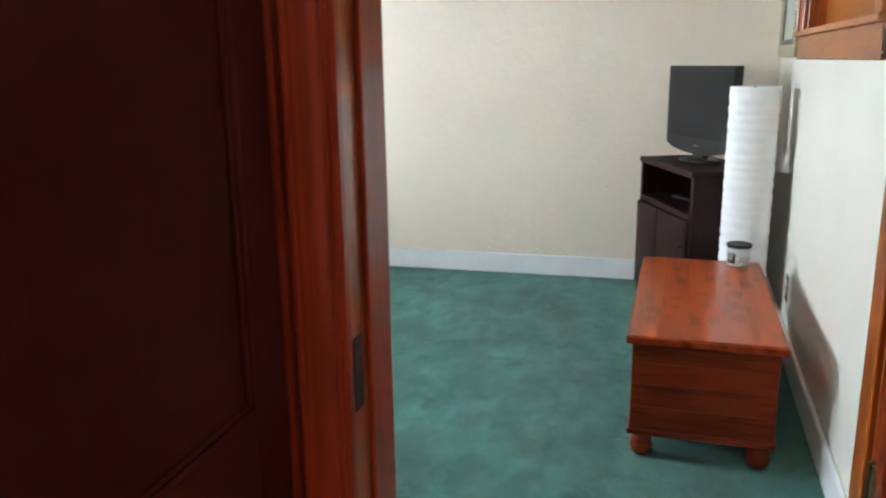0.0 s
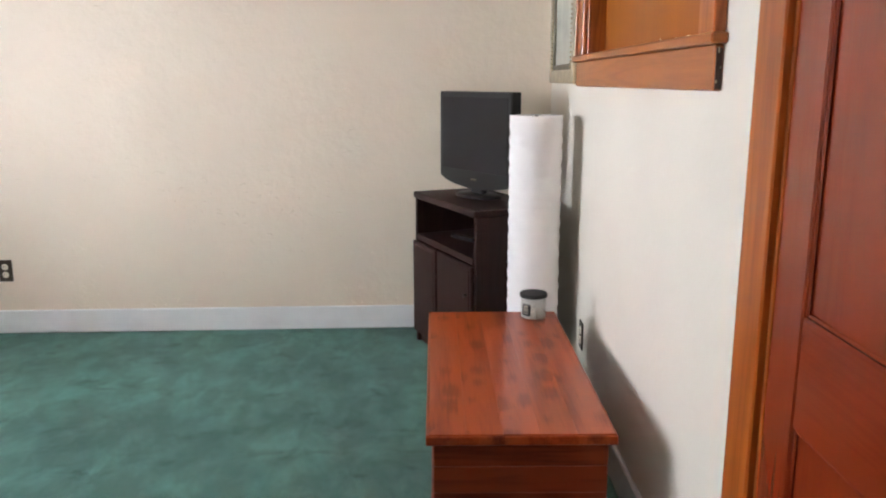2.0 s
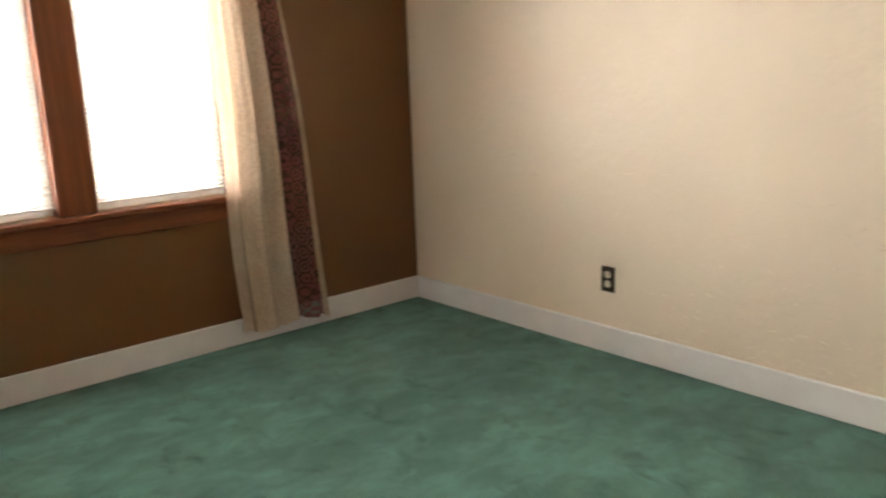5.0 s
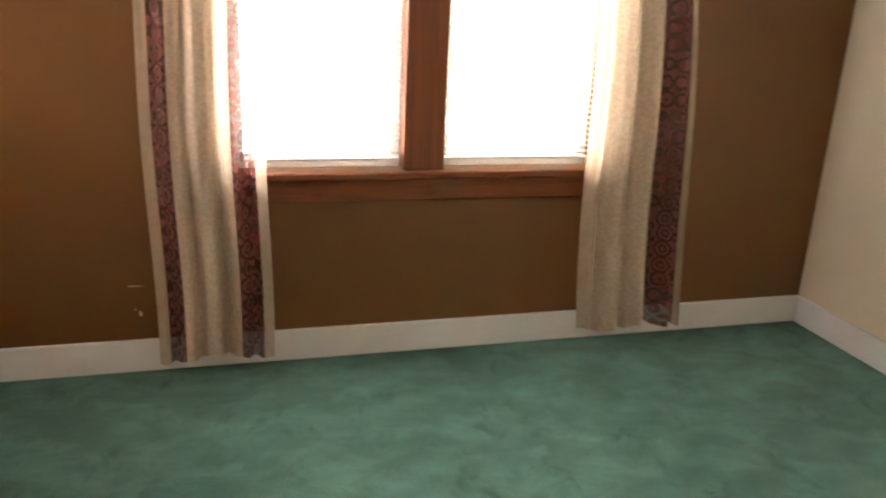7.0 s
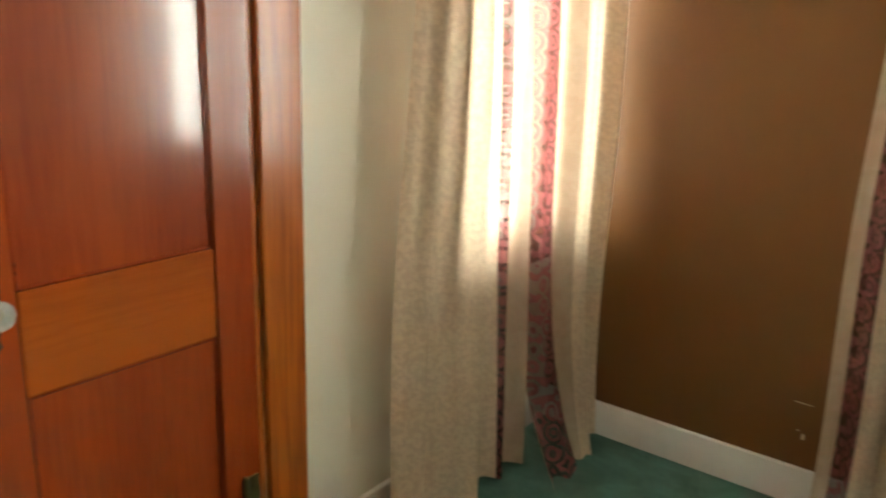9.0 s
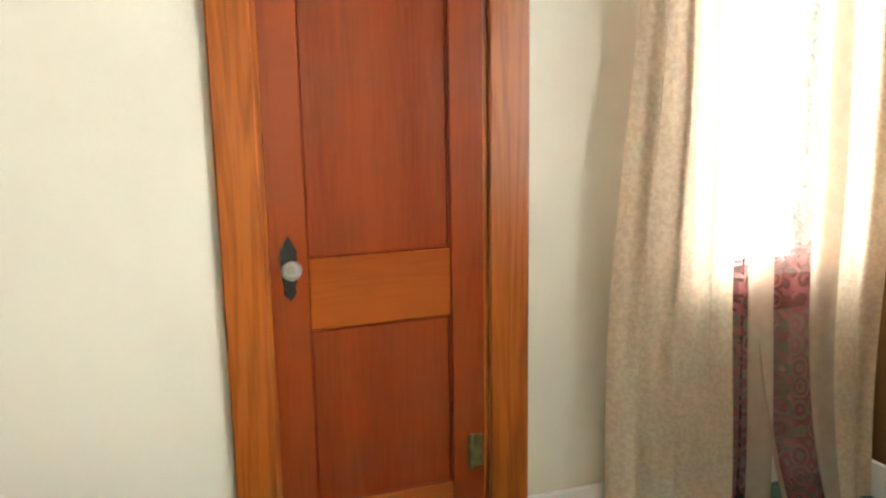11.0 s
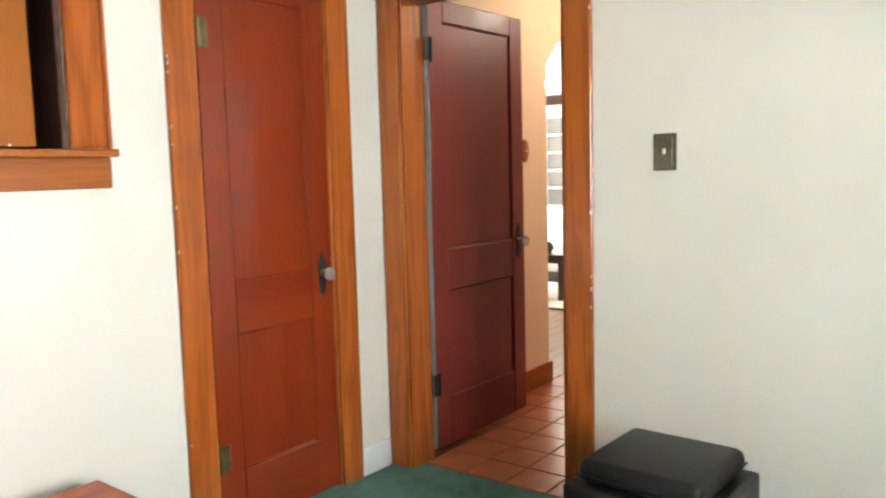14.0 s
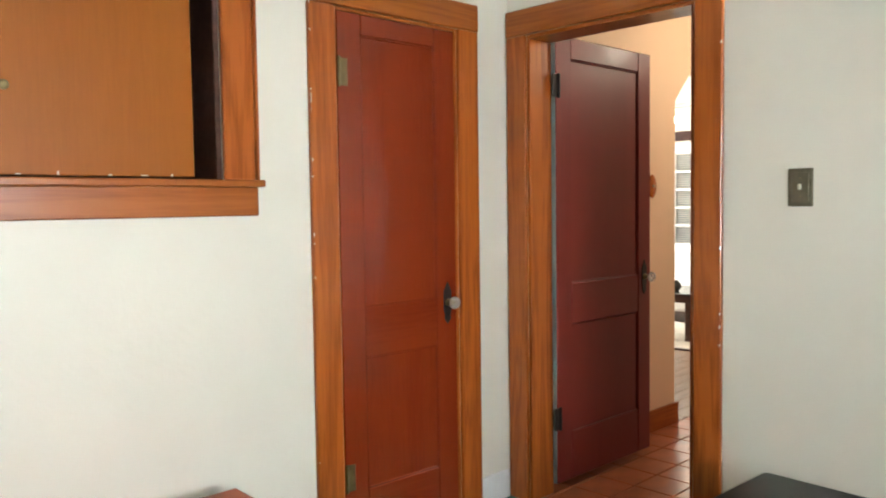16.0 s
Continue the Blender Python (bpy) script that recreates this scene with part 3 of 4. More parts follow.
for u, l, z in ((-0.55, 0.006, 0.008), (-0.47, 0.022, 0.004), (-0.36, 0.010, 0.004), (-0.21, 0.004, 0.011), (-0.11, 0.014, 0.003)):
    bpart("paint_fleck", (u, -0.0362, 0.021), (u + l, -0.0354, 0.021 + z), M_IVORY, d1, 0)


# ---- windows ----
def window_unit(name, centre, rz, bays, z0, z1, label):
    """Casing, stool, apron, sashes and panes; local x along the wall, local y into the room. bays: (x0, x1) of each light."""
    t = thing(name, (centre[0], centre[1], 0), rz, label, "window", kind="structure")
    xa, xb = bays[0][0], bays[-1][1]
    bpart("window_casing", (xa - 0.11, 0, z0), (xa, 0.02, z1), M_WINTRIM, t, 0.004)
    bpart("window_casing", (xb, 0, z0), (xb + 0.11, 0.02, z1), M_WINTRIM, t, 0.004)
    bpart("head_casing", (xa - 0.11, 0, z1), (xb + 0.11, 0.022, z1 + 0.11), M_WINTRIM_H, t, 0.004)
    bpart("window_sill", (xa - 0.13, -0.02, z0 - 0.028), (xb + 0.13, 0.05, z0), M_WINTRIM_H, t, 0.005)
    bpart("apron", (xa - 0.11, 0, z0 - 0.114), (xb + 0.11, 0.018, z0 - 0.028), M_WINTRIM_H, t, 0.003)
    for a, b in zip(bays, bays[1:]):
        bpart("mullion", (a[1], -TH + 0.01, z0), (b[0], 0.02, z1), M_WINTRIM, t, 0.004)
    for x0, x1 in bays:
        for s0, s1, yo in ((z0, z1, -0.09),):
            sb = part("sash", boxes([((x0, yo, s0), (x0 + 0.04, yo + 0.032, s1)), ((x1 - 0.04, yo, s0), (x1, yo + 0.032, s1)),
                                     ((x0 + 0.04, yo, s0), (x1 - 0.04, yo + 0.032, s0 + (0.05 if s0 == z0 else 0.035))), ((x0 + 0.04, yo, s1 - 0.035), (x1 - 0.04, yo + 0.032, s1))], 0.002), M_WHITEPAINT, t, "white painted sash")
            p = bpart("pane", (x0 + 0.035, yo + 0.014, s0 + 0.03), (x1 - 0.035, yo + 0.018, s1 - 0.03), M_PANE, sb, 0)
            p.visible_shadow = False
    return t


def blind(name, centre, rz, x0, x1, z0, z1):
    b = thing(name, (centre[0], centre[1], 0), rz, "white slatted blind hanging open in the bright window", "blind", "blinds in the windows")
    bpart("head_rail", (x0, -0.03, z1 - 0.03), (x1, 0.0, z1), M_SLAT, b, 0.002)
    bpart("bottom_rail", (x0, -0.028, z0), (x1, -0.006, z0 + 0.012), M_SLAT, b, 0.002)
    n = int((z1 - z0 - 0.05) / 0.022)
    src = None
    for i in range(n):
        if src is None:
            bm = bmesh.new()
            vs = [[bm.verts.new((x, y, zz)) for y, zz in ((-0.0115, -0.0006), (-0.005, 0.0012), (0.005, 0.0012), (0.0115, -0.0006))] for x in (x0, x1)]
            lo = [[bm.verts.new((v.co.x, v.co.y, v.co.z - 0.0008)) for v in r] for r in vs]
            for j in range(3):
                bm.faces.new((vs[0][j], vs[1][j], vs[1][j + 1], vs[0][j + 1]))
                bm.faces.new((lo[0][j], lo[0][j + 1], lo[1][j + 1], lo[1][j]))
            src = part("slat", bm, M_SLAT, b)
            ob = src
        else:
            ob = src.copy()
            scene.collection.objects.link(ob)
        ob.location = (0, -0.017, z0 + 0.03 + i * 0.022)
    for x in (x0 + 0.09, x1 - 0.09):
        bpart("cord", (x, -0.0185, z0), (x + 0.002, -0.0165, z1), M_SLAT, b, 0)
    return b


CW = 0.5 * (WW_Y0 + WW_Y1)
# west wall, local x runs south to north when turned -90, local y into the room
window_unit("window_1", (W, CW), -90, [(-(WW_Y1 - CW), -(2.002 - CW)), (-(1.846 - CW), CW - WW_Y0)], WIN_Z0, WIN_Z1, "double sash window with orange fir casing and sill")
blind("blind", (W - 0.008, CW), -90, -(WW_Y1 - CW) + 0.006, -(2.002 - CW) - 0.006, WIN_Z0 + 0.03, WIN_Z1)
blind("blind", (W - 0.008, CW), -90, -(1.846 - CW) + 0.006, CW - WW_Y0 - 0.006, WIN_Z0 + 0.03, WIN_Z1)
CS = 0.5 * (SW_X0 + SW_X1)
window_unit("window_2", (CS, 0), 0, [(SW_X0 - CS, SW_X1 - CS)], WIN_Z0, WIN_Z1, "narrow sash window with orange fir casing and sill")
blind("blind", (CS, -0.008), 0, SW_X0 - CS + 0.006, SW_X1 - CS - 0.006, WIN_Z0 + 0.03, WIN_Z1)

M_GLOW = bpy.data.materials.new("overexposed_daylight")
M_GLOW.use_nodes = True
_e = M_GLOW.node_tree.nodes["Principled BSDF"]
_e.inputs["Base Color"].default_value = (0, 0, 0, 1)
_e.inputs["Emission Color"].default_value = (0.97, 1.0, 0.98, 1)
_e.inputs["Emission Strength"].default_value = 10.0
tagged(bpart("backdrop", (W - 1.6, -0.6, -0.3), (W - 1.55, 4.6, 3.4), M_GLOW, None, 0), "plain bright daylight outside the window", "backdrop", kind="structure")
tagged(bpart("backdrop", (-5.4, -1.65, -0.3), (-2.95, -1.6, 3.4), M_GLOW, None, 0), "plain bright daylight outside the window", "backdrop", kind="structure")


# ---- curtains ----
def curtain(name, base, rz, top, strips, folds, label, seed=0, flare=0.0, lean=0.0, hook=0.0, gather=0.0):
    """Hanging cloth; local x along the wall, y into the room. strips: (u0, u1, material, part name) in metres at the hem."""
    t = thing(name, base, rz, label, "curtain", "curtains at the windows")
    rnd = random.Random(seed)
    wid = strips[-1][1]
    ph = [rnd.uniform(0, 6.28) for _ in range(4)]

    def point(u, v):
        s = u / wid
        z = top * v
        squeeze = 1 - flare * v * v
        x = (s - 0.5) * wid * squeeze + 0.5 * wid + lean * v
        amp = 0.028 * (1.0 - 0.35 * v)
        y = amp * math.sin(s * folds * 6.28 + ph[0] + 0.7 * math.sin(v * 2.2 + ph[1])) + 0.009 * math.sin(s * folds * 13.1 + ph[2] + v)
        y += hook * math.exp(-v * 6) * (s + 0.2)
        x *= 1 - gather * math.exp(-v * 4.5)
        x += 0.006 * math.sin(z * 5 + ph[3])
        z += (0.012 * math.sin(s * 9 + ph[1]) + 0.01 * math.sin(s * 23 + ph[2])) * math.exp(-v * 14)
        return (x, y, z)
    for u0, u1, material, nm in strips:
        bm = bmesh.new()
        nu, nv = max(4, int((u1 - u0) / 0.008)), 44
        g = [[bm.verts.new(point(u0 + (u1 - u0) * i / nu, j / nv)) for i in range(nu + 1)] for j in range(nv + 1)]
        for j in range(nv):
            for i in range(nu):
                bm.faces.new((g[j][i], g[j][i + 1], g[j + 1][i + 1], g[j + 1][i]))
        part(nm, bm, material, t, smooth=True)
    return t


# west window; turned -90 so local x runs from north to south
curtain("curtain", (W + 0.10, 1.356, 0.075), -90, 2.16, [(0, 0.035, M_SHEER, "hem_edge"), (0.035, 0.113, M_BAND, "band"), (0.113, 0.306, M_CURT, "panel"), (0.306, 0.362, M_BAND, "band"), (0.362, 0.396, M_SHEER, "hem_edge")], 4.0, "beige jacquard curtain with maroon patterned bands beside the window", 3, flare=0.04, lean=0.012)
curtain("curtain", (W + 0.10, 3.055, 0.075), -90, 2.16, [(0, 0.028, M_SHEER, "hem_edge"), (0.028, 0.172, M_BAND, "band"), (0.172, 0.40, M_CURT, "panel"), (0.40, 0.488, M_SHEER, "sheer_panel")], 4.0, "beige jacquard curtain with a wide maroon band beside the window", 5, flare=0.45, lean=0.12)
# south window
curtain("curtain", (-3.71, 0.13, 0.02), 0, 2.2, [(0, 0.055, M_SHEER, "hem_edge"), (0.055, 0.145, M_BAND, "band"), (0.145, 0.577, M_CURT, "panel")], 4.5, "beige jacquard curtain falling to the carpet by the narrow window", 8, flare=0.62, lean=0.02)
curtain("curtain", (-4.055, 0.215, 0.014), -20, 2.2, [(0, 0.16, M_CURT, "panel"), (0.16, 0.24, M_SHEER, "sheer_strip"), (0.24, 0.385, M_BAND, "band"), (0.385, 0.42, M_SHEER, "hem_edge")], 2.5, "beige curtain with a maroon band gathered aside in the corner", 9, hook=0.19, gather=0.2)


# ---- plates on the walls ----
def outlet(loc, rz, label):
    o = thing("wall_outlet", loc, rz, label, "outlet")
    bpart("plate", (-0.036, 0, -0.058), (0.036, 0.005, 0.058), M_BRONZE, o, 0.002)
    for z in (-0.021, 0.021):
        r = part("socket", turned(lathe([(0, 0), (0.0165, 0), (0.0165, 0.003), (0.014, 0.004), (0, 0.004)], 20), Matrix.Translation((0, 0.004, z)) @ Matrix.Rotation(radians(-90), 4, "X")), M_IVORY, o, "ivory plastic socket")
        for x in (-0.006, 0.006):
            bpart("slot", (x - 0.001, 0.0078, z - 0.002), (x + 0.001, 0.0085, z + 0.006), M_BLACKIN, r, 0)
    return o


outlet((-2.755, N, 0.340), 180, "dark brass outlet plate with ivory sockets above the baseboard")
outlet((0, 2.675, 0.288), 90, "dark brass outlet plate with ivory sockets beside the chest")
swp = thing("light_switch", (-1.286, 0, 1.361), 0, "aged pewter switch plate with an ivory toggle", "switch")
bpart("plate", (-0.041, 0, -0.063), (0.041, 0.004, 0.063), M_PEWTER, swp, 0.002)
bpart("inner_plate", (-0.028, 0.004, -0.050), (0.028, 0.007, 0.050), M_PEWTER, swp, 0.002)
bpart("toggle", (-0.005, 0.006, -0.008), (0.005, 0.018, 0.012), M_IVORY, swp, 0.002)
for z in (-0.03, 0.03):
    part("screw", turned(lathe([(0, 0), (0.003, 0), (0.0025, 0.0015), (0, 0.002)], 10), Matrix.Translation((0, 0.0068, z)) @ Matrix.Rotation(radians(-90), 4, "X")), M_BRASS, swp)

# ---- picture ----
pc = thing("picture_frame", (0, 3.262, 1.302), 90, "champagne gilt picture frame with beaded edge hanging beside the cupboard", "picture")
pw, phh = 0.345, 0.80
part("frame", boxes([((-pw, 0.004, 0), (-pw + 0.06, 0.03, phh)), ((pw - 0.06, 0.004, 0), (pw, 0.03, phh)), ((-pw + 0.06, 0.004, 0), (pw - 0.06, 0.03, 0.06)), ((-pw + 0.06, 0.004, phh - 0.06), (pw - 0.06, 0.03, phh))], 0.006, 2), M_GILT, pc)
part("inner_frame", boxes([((-pw + 0.06, 0.004, 0.06), (-pw + 0.085, 0.022, phh - 0.06)), ((pw - 0.085, 0.004, 0.06), (pw - 0.06, 0.022, phh - 0.06)), ((-pw + 0.085, 0.004, 0.06), (pw - 0.085, 0.022, 0.085)), ((-pw + 0.085, 0.004, phh - 0.085), (pw - 0.085, 0.022, phh - 0.06))], 0.003), M_PEWTER, pc)
bpart("print", (-pw + 0.08, 0.004, 0.08), (pw - 0.08, 0.012, phh - 0.08), M_MATBOARD, pc, 0)
bead = lathe([(0, -0.006), (0.0045, -0.003), (0.006, 0), (0.0045, 0.003), (0, 0.006)], 8)
bs = None
for s in (-1, 1):
    for i in range(34):
        if bs is None:
            bs = part("bead", bead, M_GILT, pc, smooth=True)
            ob = bs
        else:
            ob = bs.copy()
            scene.collection.objects.link(ob)
        ob.location = (s * (pw - 0.068), 0.03, 0.07 + i * 0.0195)

# ---- cedar chest ----
ch = thing("cedar_chest", (-0.329, 1.992, 0), -1.9, "red cedar blanket chest with knotty lid and bun feet", "chest")
cl, cw = 0.530, 0.2255
CH = 0.435
for i in range(5):
    x0, x1 = -cw - 0.012 + i * (2 * cw + 0.024) / 5, -cw - 0.012 + (i + 1) * (2 * cw + 0.024) / 5
    bpart("lid_board", (x0, -cl - 0.012, CH - 0.024), (x1, cl + 0.012, CH), M_CEDAR, ch, 0.0005)
part("lid_edge", boxes([((-cw - 0.020, -cl - 0.020, CH - 0.028), (cw + 0.020, -cl - 0.012, CH - 0.002)), ((-cw - 0.020, cl + 0.012, CH - 0.028), (cw + 0.020, cl + 0.020, CH - 0.002)), ((-cw - 0.020, -cl - 0.012, CH - 0.028), (-cw - 0.012, cl + 0.012, CH - 0.002)), ((cw + 0.012, -cl - 0.012, CH - 0.028), (cw + 0.020, cl + 0.012, CH - 0.002))], 0.003), M_CEDAR, ch)
zb = [0.105, 0.185, 0.265, 0.340, CH - 0.028]
for z0, z1 in zip(zb, zb[1:]):
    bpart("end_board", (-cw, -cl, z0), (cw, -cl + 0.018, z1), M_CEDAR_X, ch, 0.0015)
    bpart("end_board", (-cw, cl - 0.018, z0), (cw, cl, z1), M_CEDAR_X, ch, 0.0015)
    bpart("side_board", (-cw, -cl + 0.018, z0), (-cw + 0.018, cl - 0.018, z1), M_CEDAR, ch, 0.0015)
    bpart("side_board", (cw - 0.018, -cl + 0.018, z0), (cw, cl - 0.018, z1), M_CEDAR, ch, 0.0015)
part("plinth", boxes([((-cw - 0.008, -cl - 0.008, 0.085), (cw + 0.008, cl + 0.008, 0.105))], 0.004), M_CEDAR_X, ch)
for sx in (-1, 1):
    for sy in (-1, 1):
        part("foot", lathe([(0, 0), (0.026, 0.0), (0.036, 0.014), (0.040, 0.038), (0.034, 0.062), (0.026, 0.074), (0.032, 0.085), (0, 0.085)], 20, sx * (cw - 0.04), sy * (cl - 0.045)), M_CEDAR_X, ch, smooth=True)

# ---- jar and small glass on the chest ----
M_LABEL = mat("black_paper_label", (0.015, 0.015, 0.015), 0.6)
M_WAX = mat("pale_wax", (0.8, 0.78, 0.72), 0.6)
jr = thing("candle_jar", (-0.165, 2.435, CH), 20, "clear glass candle jar with black lid and label", "jar")
part("jar_glass", lathe([(0, 0), (0.044, 0), (0.048, 0.006), (0.048, 0.088), (0.045, 0.088), (0.045, 0.01), (0, 0.008)], 32), M_THINGLASS, jr, smooth=True)
part("wax", lathe([(0, 0.0085), (0.0445, 0.0105), (0.0445, 0.026), (0, 0.024)], 32), M_WAX, jr, smooth=True)
part("lid", lathe([(0, 0.088), (0.050, 0.088), (0.052, 0.091), (0.052, 0.099), (0.050, 0.102), (0, 0.102)], 32), M_LABEL, jr, "matt black lid")
bm = bmesh.new()
g = [[bm.verts.new((0.0486 * math.cos(a), 0.0486 * math.sin(a), z)) for z in (0.022, 0.066)] for a in [radians(-175 + 5.5 * i) for i in range(9)]]
for a, b in zip(g, g[1:]):
    bm.faces.new((a[0], b[0], b[1], a[1]))
part("jar_label", bm, M_LABEL, jr, "black paper label")
for z, hgt in ((0.056, 0.004), (0.047, 0.003), (0.040, 0.003), (0.031, 0.002)):
    bm = bmesh.new()
    g = [[bm.verts.new((0.0491 * math.cos(a), 0.0491 * math.sin(a), zz)) for zz in (z, z + hgt)] for a in [radians(-167 + 5 * i) for i in range(6)]]
    for a, b in zip(g, g[1:]):
        bm.faces.new((a[0], b[0], b[1], a[1]))
    part("label_line", bm, M_IVORY, jr)
sg = thing("shot_glass", (-0.150, 2.360, CH), 0, "small empty shot glass standing before the jar", "glass")
part("glass_body", lathe([(0, 0), (0.017, 0), (0.0175, 0.014), (0.021, 0.055), (0.0195, 0.055), (0.016, 0.016), (0, 0.014)], 24), M_THINGLASS, sg, smooth=True)

# ---- paper floor lamp ----
fl = thing("floor_lamp", (-0.100, 2.865, 0), 0, "white crinkled paper column floor lamp", "lamp")
prof = []
for i in range(131):
    z = 0.03 + 1.145 * i / 130
    rib = z / 0.044 + 0.18 * math.sin(z * 31)
    prof.append((0.1062 + 0.0032 * abs(math.sin(math.pi * rib)) ** 0.7, z))
bm = lathe(prof, 40)
for v in bm.verts:
    v.co.x += 0.0016 * math.sin(v.co.z * 90 + 7 * math.atan2(v.co.y, v.co.x))
part("shade", bm, M_PAPER, fl, smooth=True)
part("top_hoop", lathe([(0.106, 1.169), (0.110, 1.169), (0.110, 1.174), (0.106, 1.174), (0.106, 1.169)], 40), M_PAPER, fl)
part("top_wire", boxes([((-0.106, -0.0015, 1.166), (0.106, 0.0015, 1.169)), ((-0.0015, -0.106, 1.166), (0.0015, 0.106, 1.169))]), M_BLACKMETAL, fl)
part("finial", lathe([(0, 1.164), (0.007, 1.165), (0.008, 1.172), (0.004, 1.176), (0, 1.177)], 16), M_BLACKMETAL, fl)
part("base_ring", lathe([(0, 0), (0.098, 0), (0.1, 0.006), (0.1, 0.028), (0.096, 0.03), (0, 0.03)], 40), M_BLACKMETAL, fl)
part("pole", lathe([(0, 0.03), (0.006, 0.03), (0.006, 1.166), (0, 1.166)], 12), M_BLACKMETAL, fl)

# ---- television stand ----
ang = math.degrees(math.atan2(2.879 - 3.522, -0.450 + 0.703))
ts = thing("tv_stand", (-0.600, 3.508, 0), ang, "dark espresso wooden television stand standing askew in the corner", "tv stand")
sw_, sd, sh = 0.69, 0.37, 0.775
# local x along the front, local y towards the wall behind
bpart("top", (0, -0.006, sh - 0.03), (sw_, sd, sh), M_STAND, ts, 0.003)
bpart("side", (0, 0.004, 0.0), (0.024, sd, sh - 0.03), M_STAND, ts, 0.002)
bpart("side", (sw_ - 0.024, 0.004, 0.0), (sw_, sd, sh - 0.03), M_STAND, ts, 0.002)
bpart("back", (0.024, sd - 0.012, 0.05), (sw_ - 0.024, sd, sh - 0.03), M_STAND, ts, 0.001)
bpart("shelf", (0.024, 0.0, 0.535), (sw_ - 0.024, sd - 0.012, 0.565), M_STAND, ts, 0.002)
bpart("bottom", (0.024, 0.01, 0.05), (sw_ - 0.024, sd - 0.012, 0.07), M_STAND, ts, 0.002)
bpart("kick_board", (0.024, 0.02, 0.0), (sw_ - 0.024, 0.035, 0.05), M_STAND, ts, 0.002)
for x0, x1 in ((0.012, 0.29), (0.40, sw_ - 0.012)):
    d = bpart("cabinet_door", (x0, -0.016, 0.06), (x1, 0.003, 0.53), M_STAND, ts, 0.004)
    bpart("door_panel", (x0 + 0.018, -0.0185, 0.078), (x1 - 0.018, -0.0155, 0.512), M_STAND, d, 0.002)
bpart("centre_panel", (0.295, -0.010, 0.06), (0.395, 0.003, 0.53), M_STAND, ts, 0.004)
part("door_pull", turned(lathe([(0, 0), (0.006, 0), (0.005, 0.01), (0.009, 0.016), (0, 0.02)], 12), Matrix.Translation((sw_ - 0.05, -0.0185, 0.40)) @ Matrix.Rotation(radians(90), 4, "X")), M_BLACKMETAL, ts)
rm = thing("remote_control", (-0.497, 3.386, 0.5655), ang + 12, "slim dark remote control lying on the open shelf", "remote")
bpart("remote_body", (0.05, 0.05, 0), (0.22, 0.095, 0.018), M_TVPL, rm, 0.006, "", 2)
for i in range(6):
    bpart("button", (0.07 + i * 0.022, 0.066, 0.018), (0.08 + i * 0.022, 0.079, 0.020), M_PEWTER, rm, 0.001)

# ---- television ----
tva = math.degrees(math.atan2(-0.85, 0.53))
tv = thing("television", (-0.470, 3.535, sh), tva, "small black flat-screen television on an oval foot", "television")
tw, tz0, tz1 = 0.555, 0.036, 0.49
bm = bmesh.new()
pts = [(0, tz1), (0, tz0 + 0.045)] + [(tw * i / 12, tz0 + 0.045 - 0.045 * math.sin(math.pi * i / 12) ** 0.6) for i in range(1, 12)] + [(tw, tz0 + 0.045), (tw, tz1)]
f = bm.faces.new([bm.verts.new((x, 0.0, z)) for x, z in pts])
ext = bmesh.ops.extrude_face_region(bm, geom=[f])
bmesh.ops.translate(bm, verts=[v for v in ext["geom"] if isinstance(v, bmesh.types.BMVert)], vec=(0, 0.055, 0))
bmesh.ops.recalc_face_normals(bm, faces=bm.faces)
bmesh.ops.bevel(bm, geom=list(bm.edges), offset=0.004, segments=2, affect="EDGES")
part("housing", bm, M_TVPL, tv)
bpart("screen", (0.025, -0.0025, tz0 + 0.085), (tw - 0.025, 0.003, tz1 - 0.025), M_SCREEN, tv, 0.001, "matt dark grey screen")
bpart("maker_mark", (tw / 2 - 0.02, -0.002, tz0 + 0.042), (tw / 2 + 0.02, 0.001, tz0 + 0.05), M_PEWTER, tv, 0)
part("back_bulge", boxes([((0.08, 0.054, tz0 + 0.08), (tw - 0.08, 0.095, tz1 - 0.06))], 0.015, 2), M_TVPL, tv)
part("neck", boxes([((tw / 2 - 0.045, 0.015, 0.012), (tw / 2 + 0.045, 0.05, tz0 + 0.03))], 0.008, 2), M_TVPL, tv)
bm = lathe([(0, 0), (0.135, 0), (0.138, 0.006), (0.12, 0.014), (0.05, 0.018), (0, 0.018)], 40)
bmesh.ops.transform(bm, matrix=Matrix.Translation((tw / 2, 0.03, 0)) @ Matrix.Diagonal((1, 0.66, 1, 1)), verts=bm.verts)
part("foot", bm, M_TVPL, tv, smooth=True)

# ---- ottoman ----
ot = thing("storage_ottoman", (-1.427, 0.385, 0), -3, "black faux-leather storage ottoman with a padded lid", "ottoman")
part("body", boxes([((-0.225, -0.215, 0.02), (0.225, 0.215, 0.375))], 0.015, 3), M_LEATHER, ot)
bm = boxes([((-0.19, -0.19, 0.378), (0.19, 0.19, 0.45))], 0.028, 4)
for v in bm.verts:
    if v.co.z > 0.42:
        v.co.z += 0.014 * max(0, 1 - (v.co.x / 0.19) ** 2) * max(0, 1 - (v.co.y / 0.19) ** 2)
part("lid", bm, M_LEATHER, ot, "padded black lid", True)
part("lid_seam", boxes([((-0.192, -0.192, 0.40), (0.192, -0.188, 0.404)), ((-0.192, 0.188, 0.40), (0.192, 0.192, 0.404)), ((-0.192, -0.19, 0.40), (-0.188, 0.19, 0.404)), ((0.188, -0.19, 0.40), (0.192, 0.19, 0.404))], 0.001), M_LEATHER, ot)
